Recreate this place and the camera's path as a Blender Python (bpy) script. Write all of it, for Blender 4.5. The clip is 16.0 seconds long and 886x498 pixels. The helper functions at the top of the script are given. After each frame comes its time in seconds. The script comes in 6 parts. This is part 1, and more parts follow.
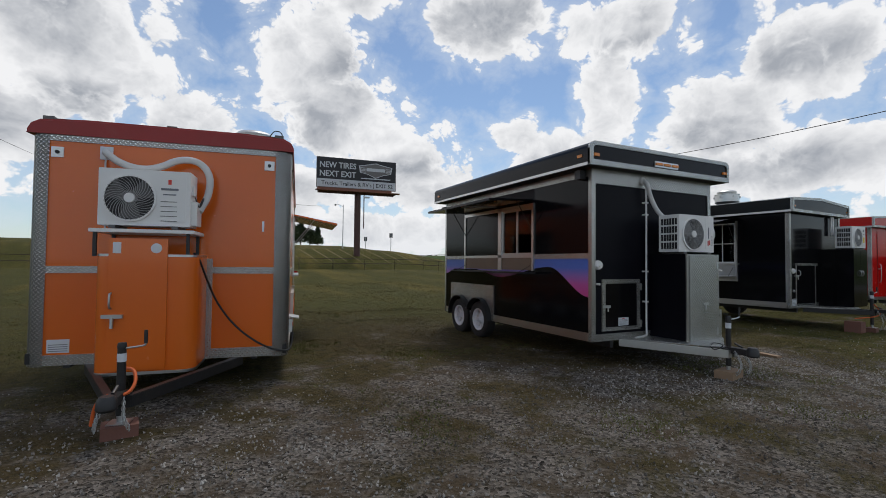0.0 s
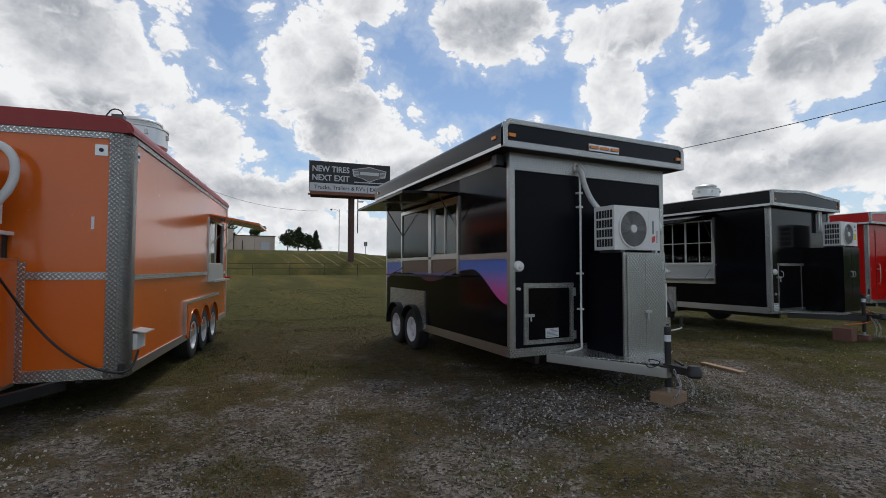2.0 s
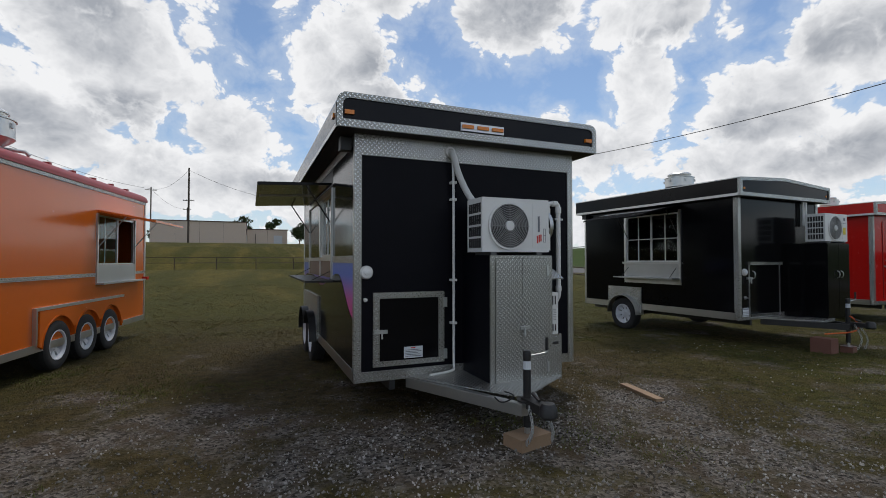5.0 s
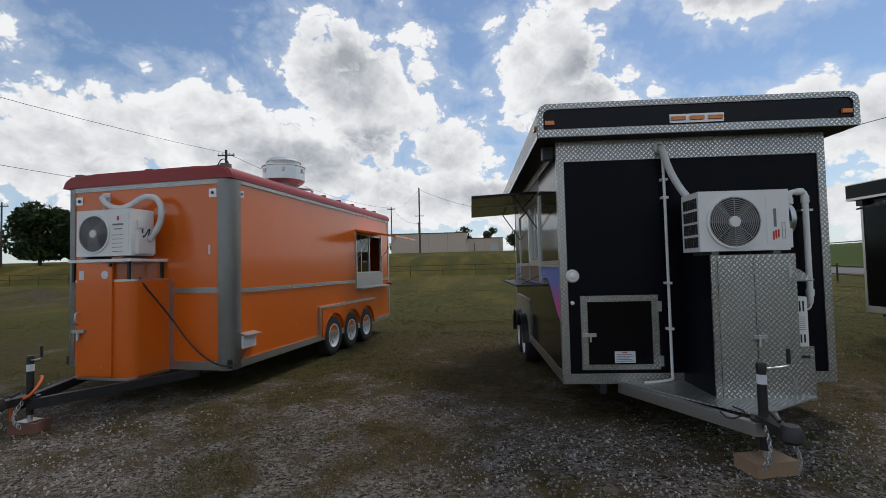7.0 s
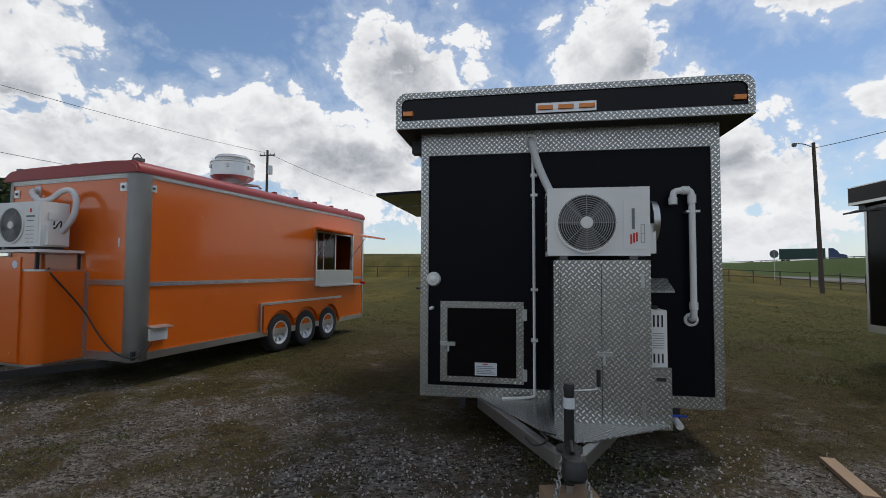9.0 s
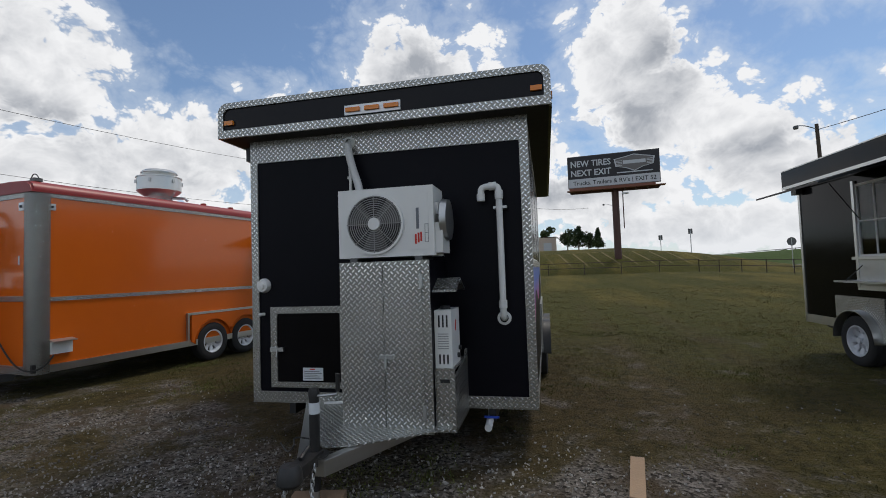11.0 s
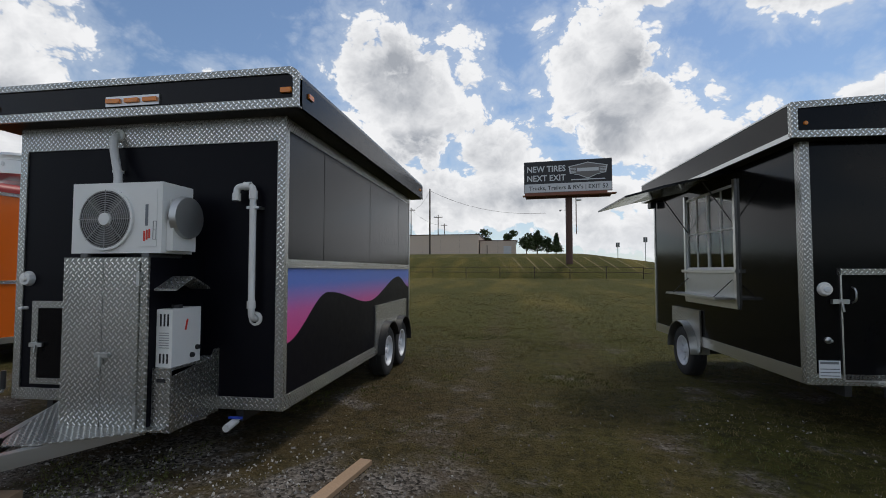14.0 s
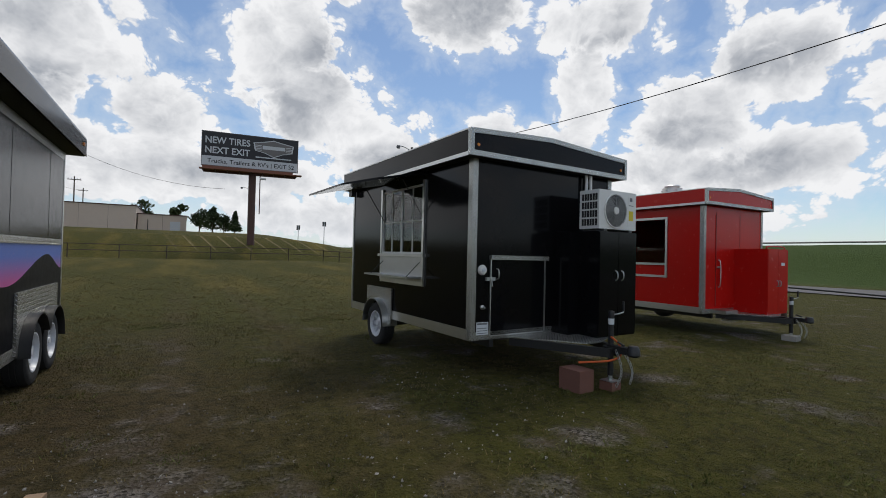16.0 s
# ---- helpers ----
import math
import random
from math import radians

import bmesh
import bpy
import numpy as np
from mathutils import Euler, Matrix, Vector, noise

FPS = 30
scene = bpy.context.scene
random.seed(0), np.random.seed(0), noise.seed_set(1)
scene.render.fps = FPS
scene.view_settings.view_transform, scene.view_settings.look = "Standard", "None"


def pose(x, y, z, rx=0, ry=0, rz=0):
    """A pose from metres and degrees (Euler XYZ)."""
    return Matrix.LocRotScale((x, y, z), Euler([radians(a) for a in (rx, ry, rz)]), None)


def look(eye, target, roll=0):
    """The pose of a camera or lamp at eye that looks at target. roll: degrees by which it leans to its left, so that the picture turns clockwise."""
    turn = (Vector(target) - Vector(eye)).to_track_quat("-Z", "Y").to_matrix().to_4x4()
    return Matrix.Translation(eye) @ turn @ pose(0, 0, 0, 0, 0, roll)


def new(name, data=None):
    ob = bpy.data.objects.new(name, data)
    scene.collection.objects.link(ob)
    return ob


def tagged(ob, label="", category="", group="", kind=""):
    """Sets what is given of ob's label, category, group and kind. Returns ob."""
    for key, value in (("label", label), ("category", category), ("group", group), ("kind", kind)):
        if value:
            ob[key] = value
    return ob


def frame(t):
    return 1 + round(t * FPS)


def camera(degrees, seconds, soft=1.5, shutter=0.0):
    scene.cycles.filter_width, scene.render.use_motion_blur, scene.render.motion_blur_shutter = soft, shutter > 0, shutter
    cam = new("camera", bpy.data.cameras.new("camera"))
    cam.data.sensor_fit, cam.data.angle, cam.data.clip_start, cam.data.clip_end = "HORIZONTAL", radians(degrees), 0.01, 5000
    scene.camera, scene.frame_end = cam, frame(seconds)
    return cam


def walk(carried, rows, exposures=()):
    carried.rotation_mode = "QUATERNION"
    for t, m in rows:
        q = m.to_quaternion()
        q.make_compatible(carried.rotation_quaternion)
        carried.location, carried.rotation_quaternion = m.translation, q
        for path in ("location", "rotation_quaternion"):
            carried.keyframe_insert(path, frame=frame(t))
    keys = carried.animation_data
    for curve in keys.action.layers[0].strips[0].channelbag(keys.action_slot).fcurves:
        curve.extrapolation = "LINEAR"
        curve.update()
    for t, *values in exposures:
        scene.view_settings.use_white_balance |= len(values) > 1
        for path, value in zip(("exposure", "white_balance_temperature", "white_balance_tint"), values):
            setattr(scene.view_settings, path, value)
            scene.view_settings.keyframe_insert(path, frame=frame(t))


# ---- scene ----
cam = camera(87.38, 16.0, soft=0.9)

PATH = [
    (0, (-4.771, -4.915, 1.444), (-3.883, -3.124, 1.505), 0.56),
    (0.5, (-4.310, -4.871, 1.425), (-3.442, -3.070, 1.495), 0.60),
    (1, (-3.931, -4.901, 1.466), (-3.076, -3.095, 1.541), 0.13),
    (1.5, (-3.484, -4.672, 1.439), (-2.625, -2.868, 1.516), 0.12),
    (2, (-3.087, -4.628, 1.420), (-2.228, -2.824, 1.501), 0.07),
    (2.5, (-2.725, -4.735, 1.442), (-1.872, -2.928, 1.522), 0.23),
    (3, (-2.363, -4.687, 1.434), (-1.508, -2.880, 1.510), 0.42),
    (5.5, (-0.775, -4.520, 1.572), (-0.090, -2.642, 1.617), -0.59),
    (6, (-0.696, -4.576, 1.473), (-0.223, -2.634, 1.546), -1.43),
    (6.5, (-0.600, -4.490, 1.537), (-0.458, -2.496, 1.601), -1.19),
    (7, (-0.904, -4.769, 1.553), (-1.024, -2.774, 1.634), -1.37),
    (7.5, (-0.963, -4.898, 1.626), (-1.230, -2.917, 1.690), -1.71),
    (8, (-0.584, -4.680, 1.607), (-0.878, -2.702, 1.670), -0.91),
    (8.5, (0.077, -4.525, 1.536), (-0.207, -2.547, 1.619), -0.23),
    (9, (0.913, -4.285, 1.528), (0.584, -2.315, 1.616), 0.27),
    (9.5, (1.427, -4.054, 1.553), (1.101, -2.083, 1.637), 0.18),
    (10, (1.875, -4.049, 1.564), (1.546, -2.077, 1.641), -0.53),
    (12.5, (3.861, -3.696, 1.404), (3.248, -1.797, 1.540), -2.72),
    (13, (4.203, -3.759, 1.386), (3.570, -1.867, 1.530), -2.44),
    (13.5, (4.346, -3.710, 1.369), (3.786, -1.796, 1.524), -2.35),
    (14, (4.492, -3.602, 1.513), (4.183, -1.628, 1.604), -0.00),
    (14.5, (4.394, -3.402, 1.543), (4.515, -1.407, 1.608), 0.68),
    (15, (3.965, -3.481, 1.585), (4.614, -1.590, 1.621), 0.85),
    (15.5, (4.051, -3.488, 1.530), (4.891, -1.673, 1.566), 1.16),
    (16, (4.035, -3.623, 1.504), (5.017, -1.882, 1.533), 1.34),
]
walk(cam, [(t, look(eye, target, roll)) for t, eye, target, roll in PATH])

# ---------------------------------------------------------------- light
SUN_AZ, SUN_EL = radians(36), radians(63)      # azimuth from +y towards +x
sun_dir = Vector((math.sin(SUN_AZ) * math.cos(SUN_EL), math.cos(SUN_AZ) * math.cos(SUN_EL), math.sin(SUN_EL)))
sun = new("sun", bpy.data.lights.new("sun", "SUN"))
sun.data.energy, sun.data.angle, sun.data.color = 1.65, radians(14), (1.0, 0.94, 0.85)
sun.matrix_world = look(sun_dir * 100, (0, 0, 0))


class Nodes:
    """A short way to write node trees."""

    def __init__(self, tree, fresh=True):
        self.t = tree
        if fresh:
            tree.nodes.clear()

    def n(self, kind, **props):
        node = self.t.nodes.new(kind)
        for k, v in props.items():
            if k == "operation":
                node.operation = v
            elif k == "blend_type":
                node.blend_type = v
            elif k == "data_type":
                node.data_type = v
            elif k == "feature":
                node.feature = v
            elif k == "interpolation_type":
                node.interpolation_type = v
            elif k == "use_clamp":
                node.use_clamp = v
        return node

    def put(self, sock, v):
        if isinstance(v, bpy.types.NodeSocket):
            self.t.links.new(v, sock)
        elif isinstance(v, (tuple, list)) and len(v) == 3 and sock.type == "RGBA":
            sock.default_value = (*v, 1)
        else:
            sock.default_value = v

    def math(self, op, a, b=0.0, c=None, clamp=False):
        m = self.n("ShaderNodeMath", operation=op, use_clamp=clamp)
        self.put(m.inputs[0], a)
        self.put(m.inputs[1], b)
        if c is not None:
            self.put(m.inputs[2], c)
        return m.outputs[0]

    def vmath(self, op, a, b=(0, 0, 0)):
        m = self.n("ShaderNodeVectorMath", operation=op)
        self.put(m.inputs[0], a)
        self.put(m.inputs[1], b)
        return m.outputs["Value"] if op in ("DOT_PRODUCT", "LENGTH") else m.outputs[0]

    def noise(self, vec, scale, detail=4.0, rough=0.55, distort=0.0):
        m = self.n("ShaderNodeTexNoise")
        self.put(m.inputs["Vector"], vec)
        m.inputs["Scale"].default_value, m.inputs["Detail"].default_value = scale, detail
        m.inputs["Roughness"].default_value, m.inputs["Distortion"].default_value = rough, distort
        return m.outputs[0]

    def step(self, v, a, b, lo=0.0, hi=1.0):
        m = self.n("ShaderNodeMapRange", interpolation_type="SMOOTHSTEP")
        for i, w in enumerate((v, a, b, lo, hi)):
            self.put(m.inputs[i], w)
        return m.outputs[0]

    def mix(self, f, a, b):
        m = self.n("ShaderNodeMix", data_type="RGBA")
        self.put(m.inputs[0], f)
        self.put(m.inputs[6], a)
        self.put(m.inputs[7], b)
        return m.outputs[2]

    def xyz(self, v):
        m = self.n("ShaderNodeSeparateXYZ")
        self.put(m.inputs[0], v)
        return m.outputs

    def vec(self, x, y, z):
        m = self.n("ShaderNodeCombineXYZ")
        for i, w in enumerate((x, y, z)):
            self.put(m.inputs[i], w)
        return m.outputs[0]


# cumulus heaps: azimuth, elevation, half width, half height (degrees)
HEAPS = [
    (-13, 21, 11, 9), (-2, 14, 6, 5), (-30, 16, 9, 6), (-41, 13, 8, 6), (-22, 12, 12, 6), (-8, 9, 14, 5), (-54, 20, 8, 7), (-50, 11, 12, 5), (-63, 14, 8, 8),
    (10, 23, 8, 7), (14, 17, 8, 6), (20, 13, 8, 5), (5, 8, 12, 4), (24, 9, 9, 4), (32, 28, 9, 5), (15, 30, 5, 3), (35, 15, 4, 3), (41, 12, 9, 4),
    (46, 19, 4, 7), (48, 26, 9, 4), (58, 15, 7, 5), (65, 20, 7, 6), (66, 10, 9, 4), (54, 9, 9, 4), (67, 28, 8, 4), (80, 16, 11, 8), (-78, 16, 11, 7), (-33, 6, 16, 3), (45, 5, 22, 3.5), (18, 4, 18, 3),
]
# their shaded bellies: the same four numbers
BELLIES = [
    (-14, 23, 7, 5), (-21, 13, 9, 3), (-12, 15, 6, 3), (-54, 15, 8, 3), (15, 22, 5, 5), (10, 16, 6, 4), (32, 28, 9, 4), (57, 14, 6, 2.5), (65, 20, 6, 3), (63, 10, 7, 2.5), (22, 12, 7, 2), (48, 24, 5, 2), (4, 9, 8, 2),
]
world = bpy.data.worlds.new("cloudy_sky")
scene.world = world
world.use_nodes = True
w = Nodes(world.node_tree)
sky = w.n("ShaderNodeTexSky")
sky.sky_type, sky.sun_disc, sky.sun_elevation, sky.sun_rotation = "NISHITA", False, SUN_EL, SUN_AZ
sky.air_density, sky.dust_density, sky.ozone_density = 1.0, 0.4, 2.0
ray = w.n("ShaderNodeTexCoord").outputs["Generated"]
rx, ry, rz = w.xyz(ray)
azimuth = w.math("MULTIPLY", w.math("ARCTAN2", rx, ry), 57.2958)
elevation = w.math("MULTIPLY", w.math("ARCSINE", rz), 57.2958)


def heaped(rows, start):
    """The highest of a row of round humps over azimuth and elevation."""
    top = start
    for az, el, half, high in rows:
        p = w.math("MULTIPLY", w.math("SUBTRACT", azimuth, az), 1 / half)
        q = w.math("MULTIPLY", w.math("SUBTRACT", elevation, el), 1 / high)
        hump = w.math("SUBTRACT", 1.0, w.math("SQRT", w.math("MULTIPLY_ADD", p, p, w.math("MULTIPLY", q, q))))
        top = w.math("SMOOTH_MAX", top, hump, 0.25)
    return top


def billow(v):
    """Cauliflower relief: soft lumps with smaller lumps on them."""
    lump = w.n("ShaderNodeTexVoronoi", feature="SMOOTH_F1")
    w.put(lump.inputs["Vector"], v)
    for k, val in (("Scale", 15.0), ("Detail", 3.0), ("Roughness", 0.55), ("Lacunarity", 2.3), ("Smoothness", 0.35)):
        lump.inputs[k].default_value = val
    soft = w.noise(v, 8.0, 8.0, 0.6, 0.3)
    return w.math("ADD", w.math("MULTIPLY", w.math("SUBTRACT", soft, 0.5), 1.5), w.math("MULTIPLY_ADD", lump.outputs["Distance"], -0.75, 0.34))


wander = w.n("ShaderNodeTexNoise")
wander.inputs["Scale"].default_value, wander.inputs["Detail"].default_value = 9.0, 3.0
w.put(wander.inputs["Vector"], ray)
puff = w.vmath("ADD", w.vmath("MULTIPLY", ray, (1.0, 1.0, 1.25)), w.vmath("MULTIPLY", w.vmath("SUBTRACT", wander.outputs["Color"], (0.5, 0.5, 0.5)), (0.07, 0.07, 0.07)))
relief = billow(puff)
behind = w.step(w.math("ABSOLUTE", azimuth), 80.0, 105.0, -0.9, 0.08)
overhead = w.step(elevation, 32.0, 42.0, -0.9, 0.08)
field = heaped(HEAPS, w.math("MAXIMUM", behind, overhead))
amount = w.math("ADD", w.math("MULTIPLY_ADD", w.math("MINIMUM", field, 0.6), 1.0, 0.26), w.math("MULTIPLY", relief, 0.85))
mask = w.step(amount, -0.02, 0.11)
lit = w.math("SUBTRACT", billow(w.vmath("ADD", puff, (0.004, 0.008, 0.030))), relief)
belly = w.step(w.math("MULTIPLY_ADD", relief, 0.45, heaped(BELLIES, -0.6)), -0.25, 0.55)
shade = w.math("MULTIPLY", belly, w.step(amount, 0.06, 0.40))
shade = w.math("ADD", w.math("MULTIPLY", shade, 0.5), w.math("MULTIPLY_ADD", lit, 0.65, w.step(amount, 0.08, 0.6, 0.03, 0.38)), clamp=True)
cloud = w.mix(shade, (8.9, 8.95, 9.1), (3.7, 3.95, 4.4))
haze = w.step(rz, 0.0, 0.12, 0.4, 0.0)
blue = w.mix(haze, w.vmath("MULTIPLY", sky.outputs[0], (1.0, 1.06, 1.1)), (6.4, 7.2, 8.2))
blue = w.mix(w.step(amount, -0.6, 0.05, 0.02, 0.42), blue, (6.6, 7.3, 8.2))
back = w.n("ShaderNodeBackground")
back.inputs[1].default_value = 0.1
w.put(back.inputs[0], w.mix(mask, blue, w.mix(haze, cloud, (6.6, 7.0, 7.6))))
w.t.links.new(back.outputs[0], w.n("ShaderNodeOutputWorld").inputs[0])


# ---------------------------------------------------------------- materials
def material(name, color=(0.5, 0.5, 0.5), rough=0.5, metal=0.0, vary=0.12, grain=40.0, bump=0.0, bump_scale=120.0, dirt=0.0, coat=0.0, spec=0.5):
    """A surface with variation at two scales, fine relief and dirt."""
    m = bpy.data.materials.new(name)
    m.use_nodes = True
    k = Nodes(m.node_tree)
    b = k.n("ShaderNodeBsdfPrincipled")
    k.t.links.new(b.outputs[0], k.n("ShaderNodeOutputMaterial").inputs[0])
    pos = k.n("ShaderNodeTexCoord").outputs["Object"]
    big, small = k.noise(pos, 1.7, 3.0), k.noise(pos, grain, 4.0, 0.6)
    dark, pale = tuple(c * (1 - vary) for c in color), tuple(min(1, c * (1 + vary)) for c in color)
    mixed = k.mix(k.math("ADD", k.math("MULTIPLY", big, 0.6), k.math("MULTIPLY", small, 0.4)), dark, pale)
    if dirt:
        spots = k.step(k.noise(pos, 3.5, 8.0, 0.7, 0.6), 0.52, 0.75, 0.0, dirt)
        mixed = k.mix(spots, mixed, (0.16, 0.13, 0.10))
    k.put(b.inputs["Base Color"], mixed)
    k.put(b.inputs["Roughness"], k.math("ADD", k.math("MULTIPLY", small, 0.16), rough - 0.08, clamp=True))
    b.inputs["Metallic"].default_value, b.inputs["Coat Weight"].default_value, b.inputs["Specular IOR Level"].default_value = metal, coat, spec
    b.inputs["Coat Roughness"].default_value = 0.06
    if bump:
        h = k.n("ShaderNodeBump")
        h.inputs["Strength"].default_value, h.inputs["Distance"].default_value = bump, 0.01
        k.put(h.inputs["Height"], k.noise(pos, bump_scale, 3.0))
        k.put(b.inputs["Normal"], h.outputs[0])
    return m


def tread_plate():
    """Aluminium sheet with raised lozenges, turned by 90 degrees from one to the next."""
    m = material("tread_plate", (0.62, 0.62, 0.60), 0.3, 1.0, 0.08, 30.0, dirt=0.12)
    t = m.node_tree
    k = Nodes(t, False)
    b = next(n for n in t.nodes if n.type == "BSDF_PRINCIPLED")
    uv = k.n("ShaderNodeTexCoord").outputs["UV"]
    scale = 0.7071 / 0.033
    su, sv = k.xyz(uv)[0], k.xyz(uv)[1]
    u, v = k.math("MULTIPLY", k.math("ADD", su, sv), scale), k.math("MULTIPLY", k.math("SUBTRACT", su, sv), scale)
    a, c = k.math("SUBTRACT", k.math("FRACT", u), 0.5), k.math("SUBTRACT", k.math("FRACT", v), 0.5)
    odd = k.math("FLOORED_MODULO", k.math("ADD", k.math("FLOOR", u), k.math("FLOOR", v)), 2.0)
    p = k.math("MULTIPLY", k.math("ADD", a, k.math("MULTIPLY", odd, k.math("SUBTRACT", c, a))), 1.85)
    q = k.math("MULTIPLY", k.math("ADD", c, k.math("MULTIPLY", odd, k.math("SUBTRACT", a, c))), 4.6)
    far = k.math("ADD", k.math("MULTIPLY", p, p), k.math("MULTIPLY", q, q))
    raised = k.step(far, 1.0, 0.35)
    h = k.n("ShaderNodeBump")
    h.inputs["Strength"].default_value, h.inputs["Distance"].default_value = 1.0, 0.006
    k.put(h.inputs["Height"], raised)
    k.put(b.inputs["Normal"], h.outputs[0])
    k.put(b.inputs["Roughness"], k.step(raised, 0.0, 1.0, 0.42, 0.2))
    flat_tone = k.noise(k.n("ShaderNodeTexCoord").outputs["Object"], 4.0, 5.0, 0.6)
    # lozenge glint and the darker reflection of the flats are put into the colour
    k.put(b.inputs["Base Color"], k.mix(raised, k.mix(flat_tone, (0.24, 0.24, 0.225), (0.38, 0.38, 0.35)), (0.98, 0.98, 0.96)))
    return m


def mural_paint():
    """Vinyl wrap that fades from blue at the rail to pink below."""
    m = material("mural_vinyl", (0.3, 0.2, 0.5), 0.4, 0.0, 0.06, 60.0)
    k = Nodes(m.node_tree, False)
    b = next(n for n in k.t.nodes if n.type == "BSDF_PRINCIPLED")
    pos = k.n("ShaderNodeTexCoord").outputs["Object"]
    z = k.math("ADD", k.xyz(pos)[2], k.math("MULTIPLY", k.math("SUBTRACT", k.noise(pos, 25.0, 4.0), 0.5), 0.05))
    ramp = k.n("ShaderNodeValToRGB")
    k.put(ramp.inputs[0], k.step(z, 0.8, 1.56))
    e = ramp.color_ramp.elements
    e[0].position, e[0].color = 0.05, (0.62, 0.06, 0.24, 1)
    e[1].position, e[1].color = 1.0, (0.07, 0.15, 0.52, 1)
    for at, c in ((0.45, (0.55, 0.10, 0.34, 1)), (0.72, (0.27, 0.16, 0.48, 1)), (0.88, (0.09, 0.17, 0.55, 1))):
        e.new(at).color = c
    specks = k.step(k.noise(pos, 55.0, 1.0), 0.70, 0.74)
    k.put(b.inputs["Base Color"], k.mix(k.math("MULTIPLY", specks, 0.35), ramp.outputs[0], (0.7, 0.35, 0.5)))
    return m


def glass_pane():
    m = bpy.data.materials.new("window_glass")
    m.use_nodes = True
    k = Nodes(m.node_tree)
    b = k.n("ShaderNodeBsdfPrincipled")
    b.inputs["Base Color"].default_value = (0.6, 0.65, 0.65, 1)
    b.inputs["Roughness"].default_value, b.inputs["Transmission Weight"].default_value, b.inputs["IOR"].default_value = 0.02, 1.0, 1.28
    k.t.links.new(b.outputs[0], k.n("ShaderNodeOutputMaterial").inputs[0])
    return m


def ground_cover():
    """Thin grass over crushed stone: stone shows in the drive, grass takes over further out."""
    m = bpy.data.materials.new("grass_and_gravel")
    m.use_nodes = True
    k = Nodes(m.node_tree)
    b = k.n("ShaderNodeBsdfPrincipled")
    k.t.links.new(b.outputs[0], k.n("ShaderNodeOutputMaterial").inputs[0])
    pos = k.n("ShaderNodeTexCoord").outputs["Object"]
    x, y, z = k.xyz(pos)
    mid, wide, fine = k.noise(pos, 0.9, 7.0, 0.62, 0.3), k.noise(pos, 0.12, 4.0, 0.55), k.noise(pos, 28.0, 5.0, 0.7)
    drive = k.math("MULTIPLY", k.step(y, 3.2, -1.5), k.step(x, 6.5, 1.0))
    stone = k.step(k.math("ADD", mid, k.math("MULTIPLY", drive, 0.17)), 0.54, 0.68)
    stone = k.math("MULTIPLY", stone, k.step(y, 9.0, 2.0))
    grit = k.n("ShaderNodeTexVoronoi")
    grit.inputs["Scale"].default_value = 42.0
    k.put(grit.inputs["Vector"], pos)
    grey = k.mix(k.xyz(grit.outputs["Color"])[0], (0.018, 0.015, 0.012), (0.250, 0.222, 0.195))
    grey = k.mix(k.step(k.noise(pos, 2.6, 5.0, 0.6), 0.42, 0.68), grey, (0.085, 0.062, 0.038))
    dry = k.mix(fine, (0.027, 0.019, 0.008), (0.112, 0.081, 0.034))
    green = k.mix(fine, (0.024, 0.025, 0.004), (0.106, 0.098, 0.016))
    lush = k.math("ADD", k.math("MULTIPLY", k.step(y, 1.0, 14.0), 0.34), k.math("MULTIPLY", wide, 0.9))
    lush = k.math("ADD", lush, k.math("MULTIPLY", k.step(x, 2.5, 7.0), 0.24))
    turf = k.mix(k.step(k.math("ADD", k.math("MULTIPLY", mid, 0.5), lush), 0.55, 1.0), dry, green)
    straw = k.step(k.noise(k.vmath("MULTIPLY", pos, (1.0, 0.25, 1.0)), 0.35, 5.0, 0.6), 0.42, 0.68, 0.0, 0.7)
    turf = k.mix(k.math("MULTIPLY", straw, k.step(y, 8.0, 20.0)), turf, (0.165, 0.126, 0.028))
    rills = k.step(k.math("FRACT", k.math("ADD", k.math("MULTIPLY", x, 0.62), k.math("MULTIPLY", z, 0.5))), 0.2, 0.05)
    bank = k.math("MULTIPLY", k.math("MULTIPLY", k.step(z, 1.3, 1.9), k.step(z, 3.4, 3.0)), k.math("MULTIPLY", k.step(x, 2.0, 5.0), k.step(x, 22.0, 17.0)))
    turf = k.mix(k.math("MULTIPLY", k.math("MULTIPLY", rills, bank), 0.7), turf, (0.24, 0.19, 0.10))
    tracks = k.math("ADD", k.step(k.math("ABSOLUTE", k.math("SUBTRACT", x, 4.0)), 0.45, 0.1), k.step(k.math("ABSOLUTE", k.math("SUBTRACT", x, 5.7)), 0.45, 0.1))
    turf = k.mix(k.math("MULTIPLY", k.math("MULTIPLY", tracks, k.step(y, 24.0, 6.0)), k.step(mid, 0.35, 0.6, 0.0, 0.6)), turf, (0.085, 0.062, 0.028))
    bare = k.math("MULTIPLY", k.step(x, -17.0, -24.0), k.math("MULTIPLY", k.step(y, 14.0, 19.0), k.step(y, 36.0, 30.0)))
    turf = k.mix(k.math("MULTIPLY", bare, k.step(mid, 0.42, 0.58)), turf, (0.085, 0.066, 0.045))
    tuft = k.noise(pos, 6.5, 7.0, 0.78, 0.4)
    turf = k.mix(k.step(tuft, 0.52, 0.40, 0.0, 0.6), turf, (0.016, 0.017, 0.005))
    turf = k.mix(k.step(tuft, 0.56, 0.70, 0.0, 0.55), turf, (0.165, 0.130, 0.055))
    chips = k.step(k.noise(pos, 17.0, 3.0, 0.7), 0.66, 0.72, 0.0, 0.8)
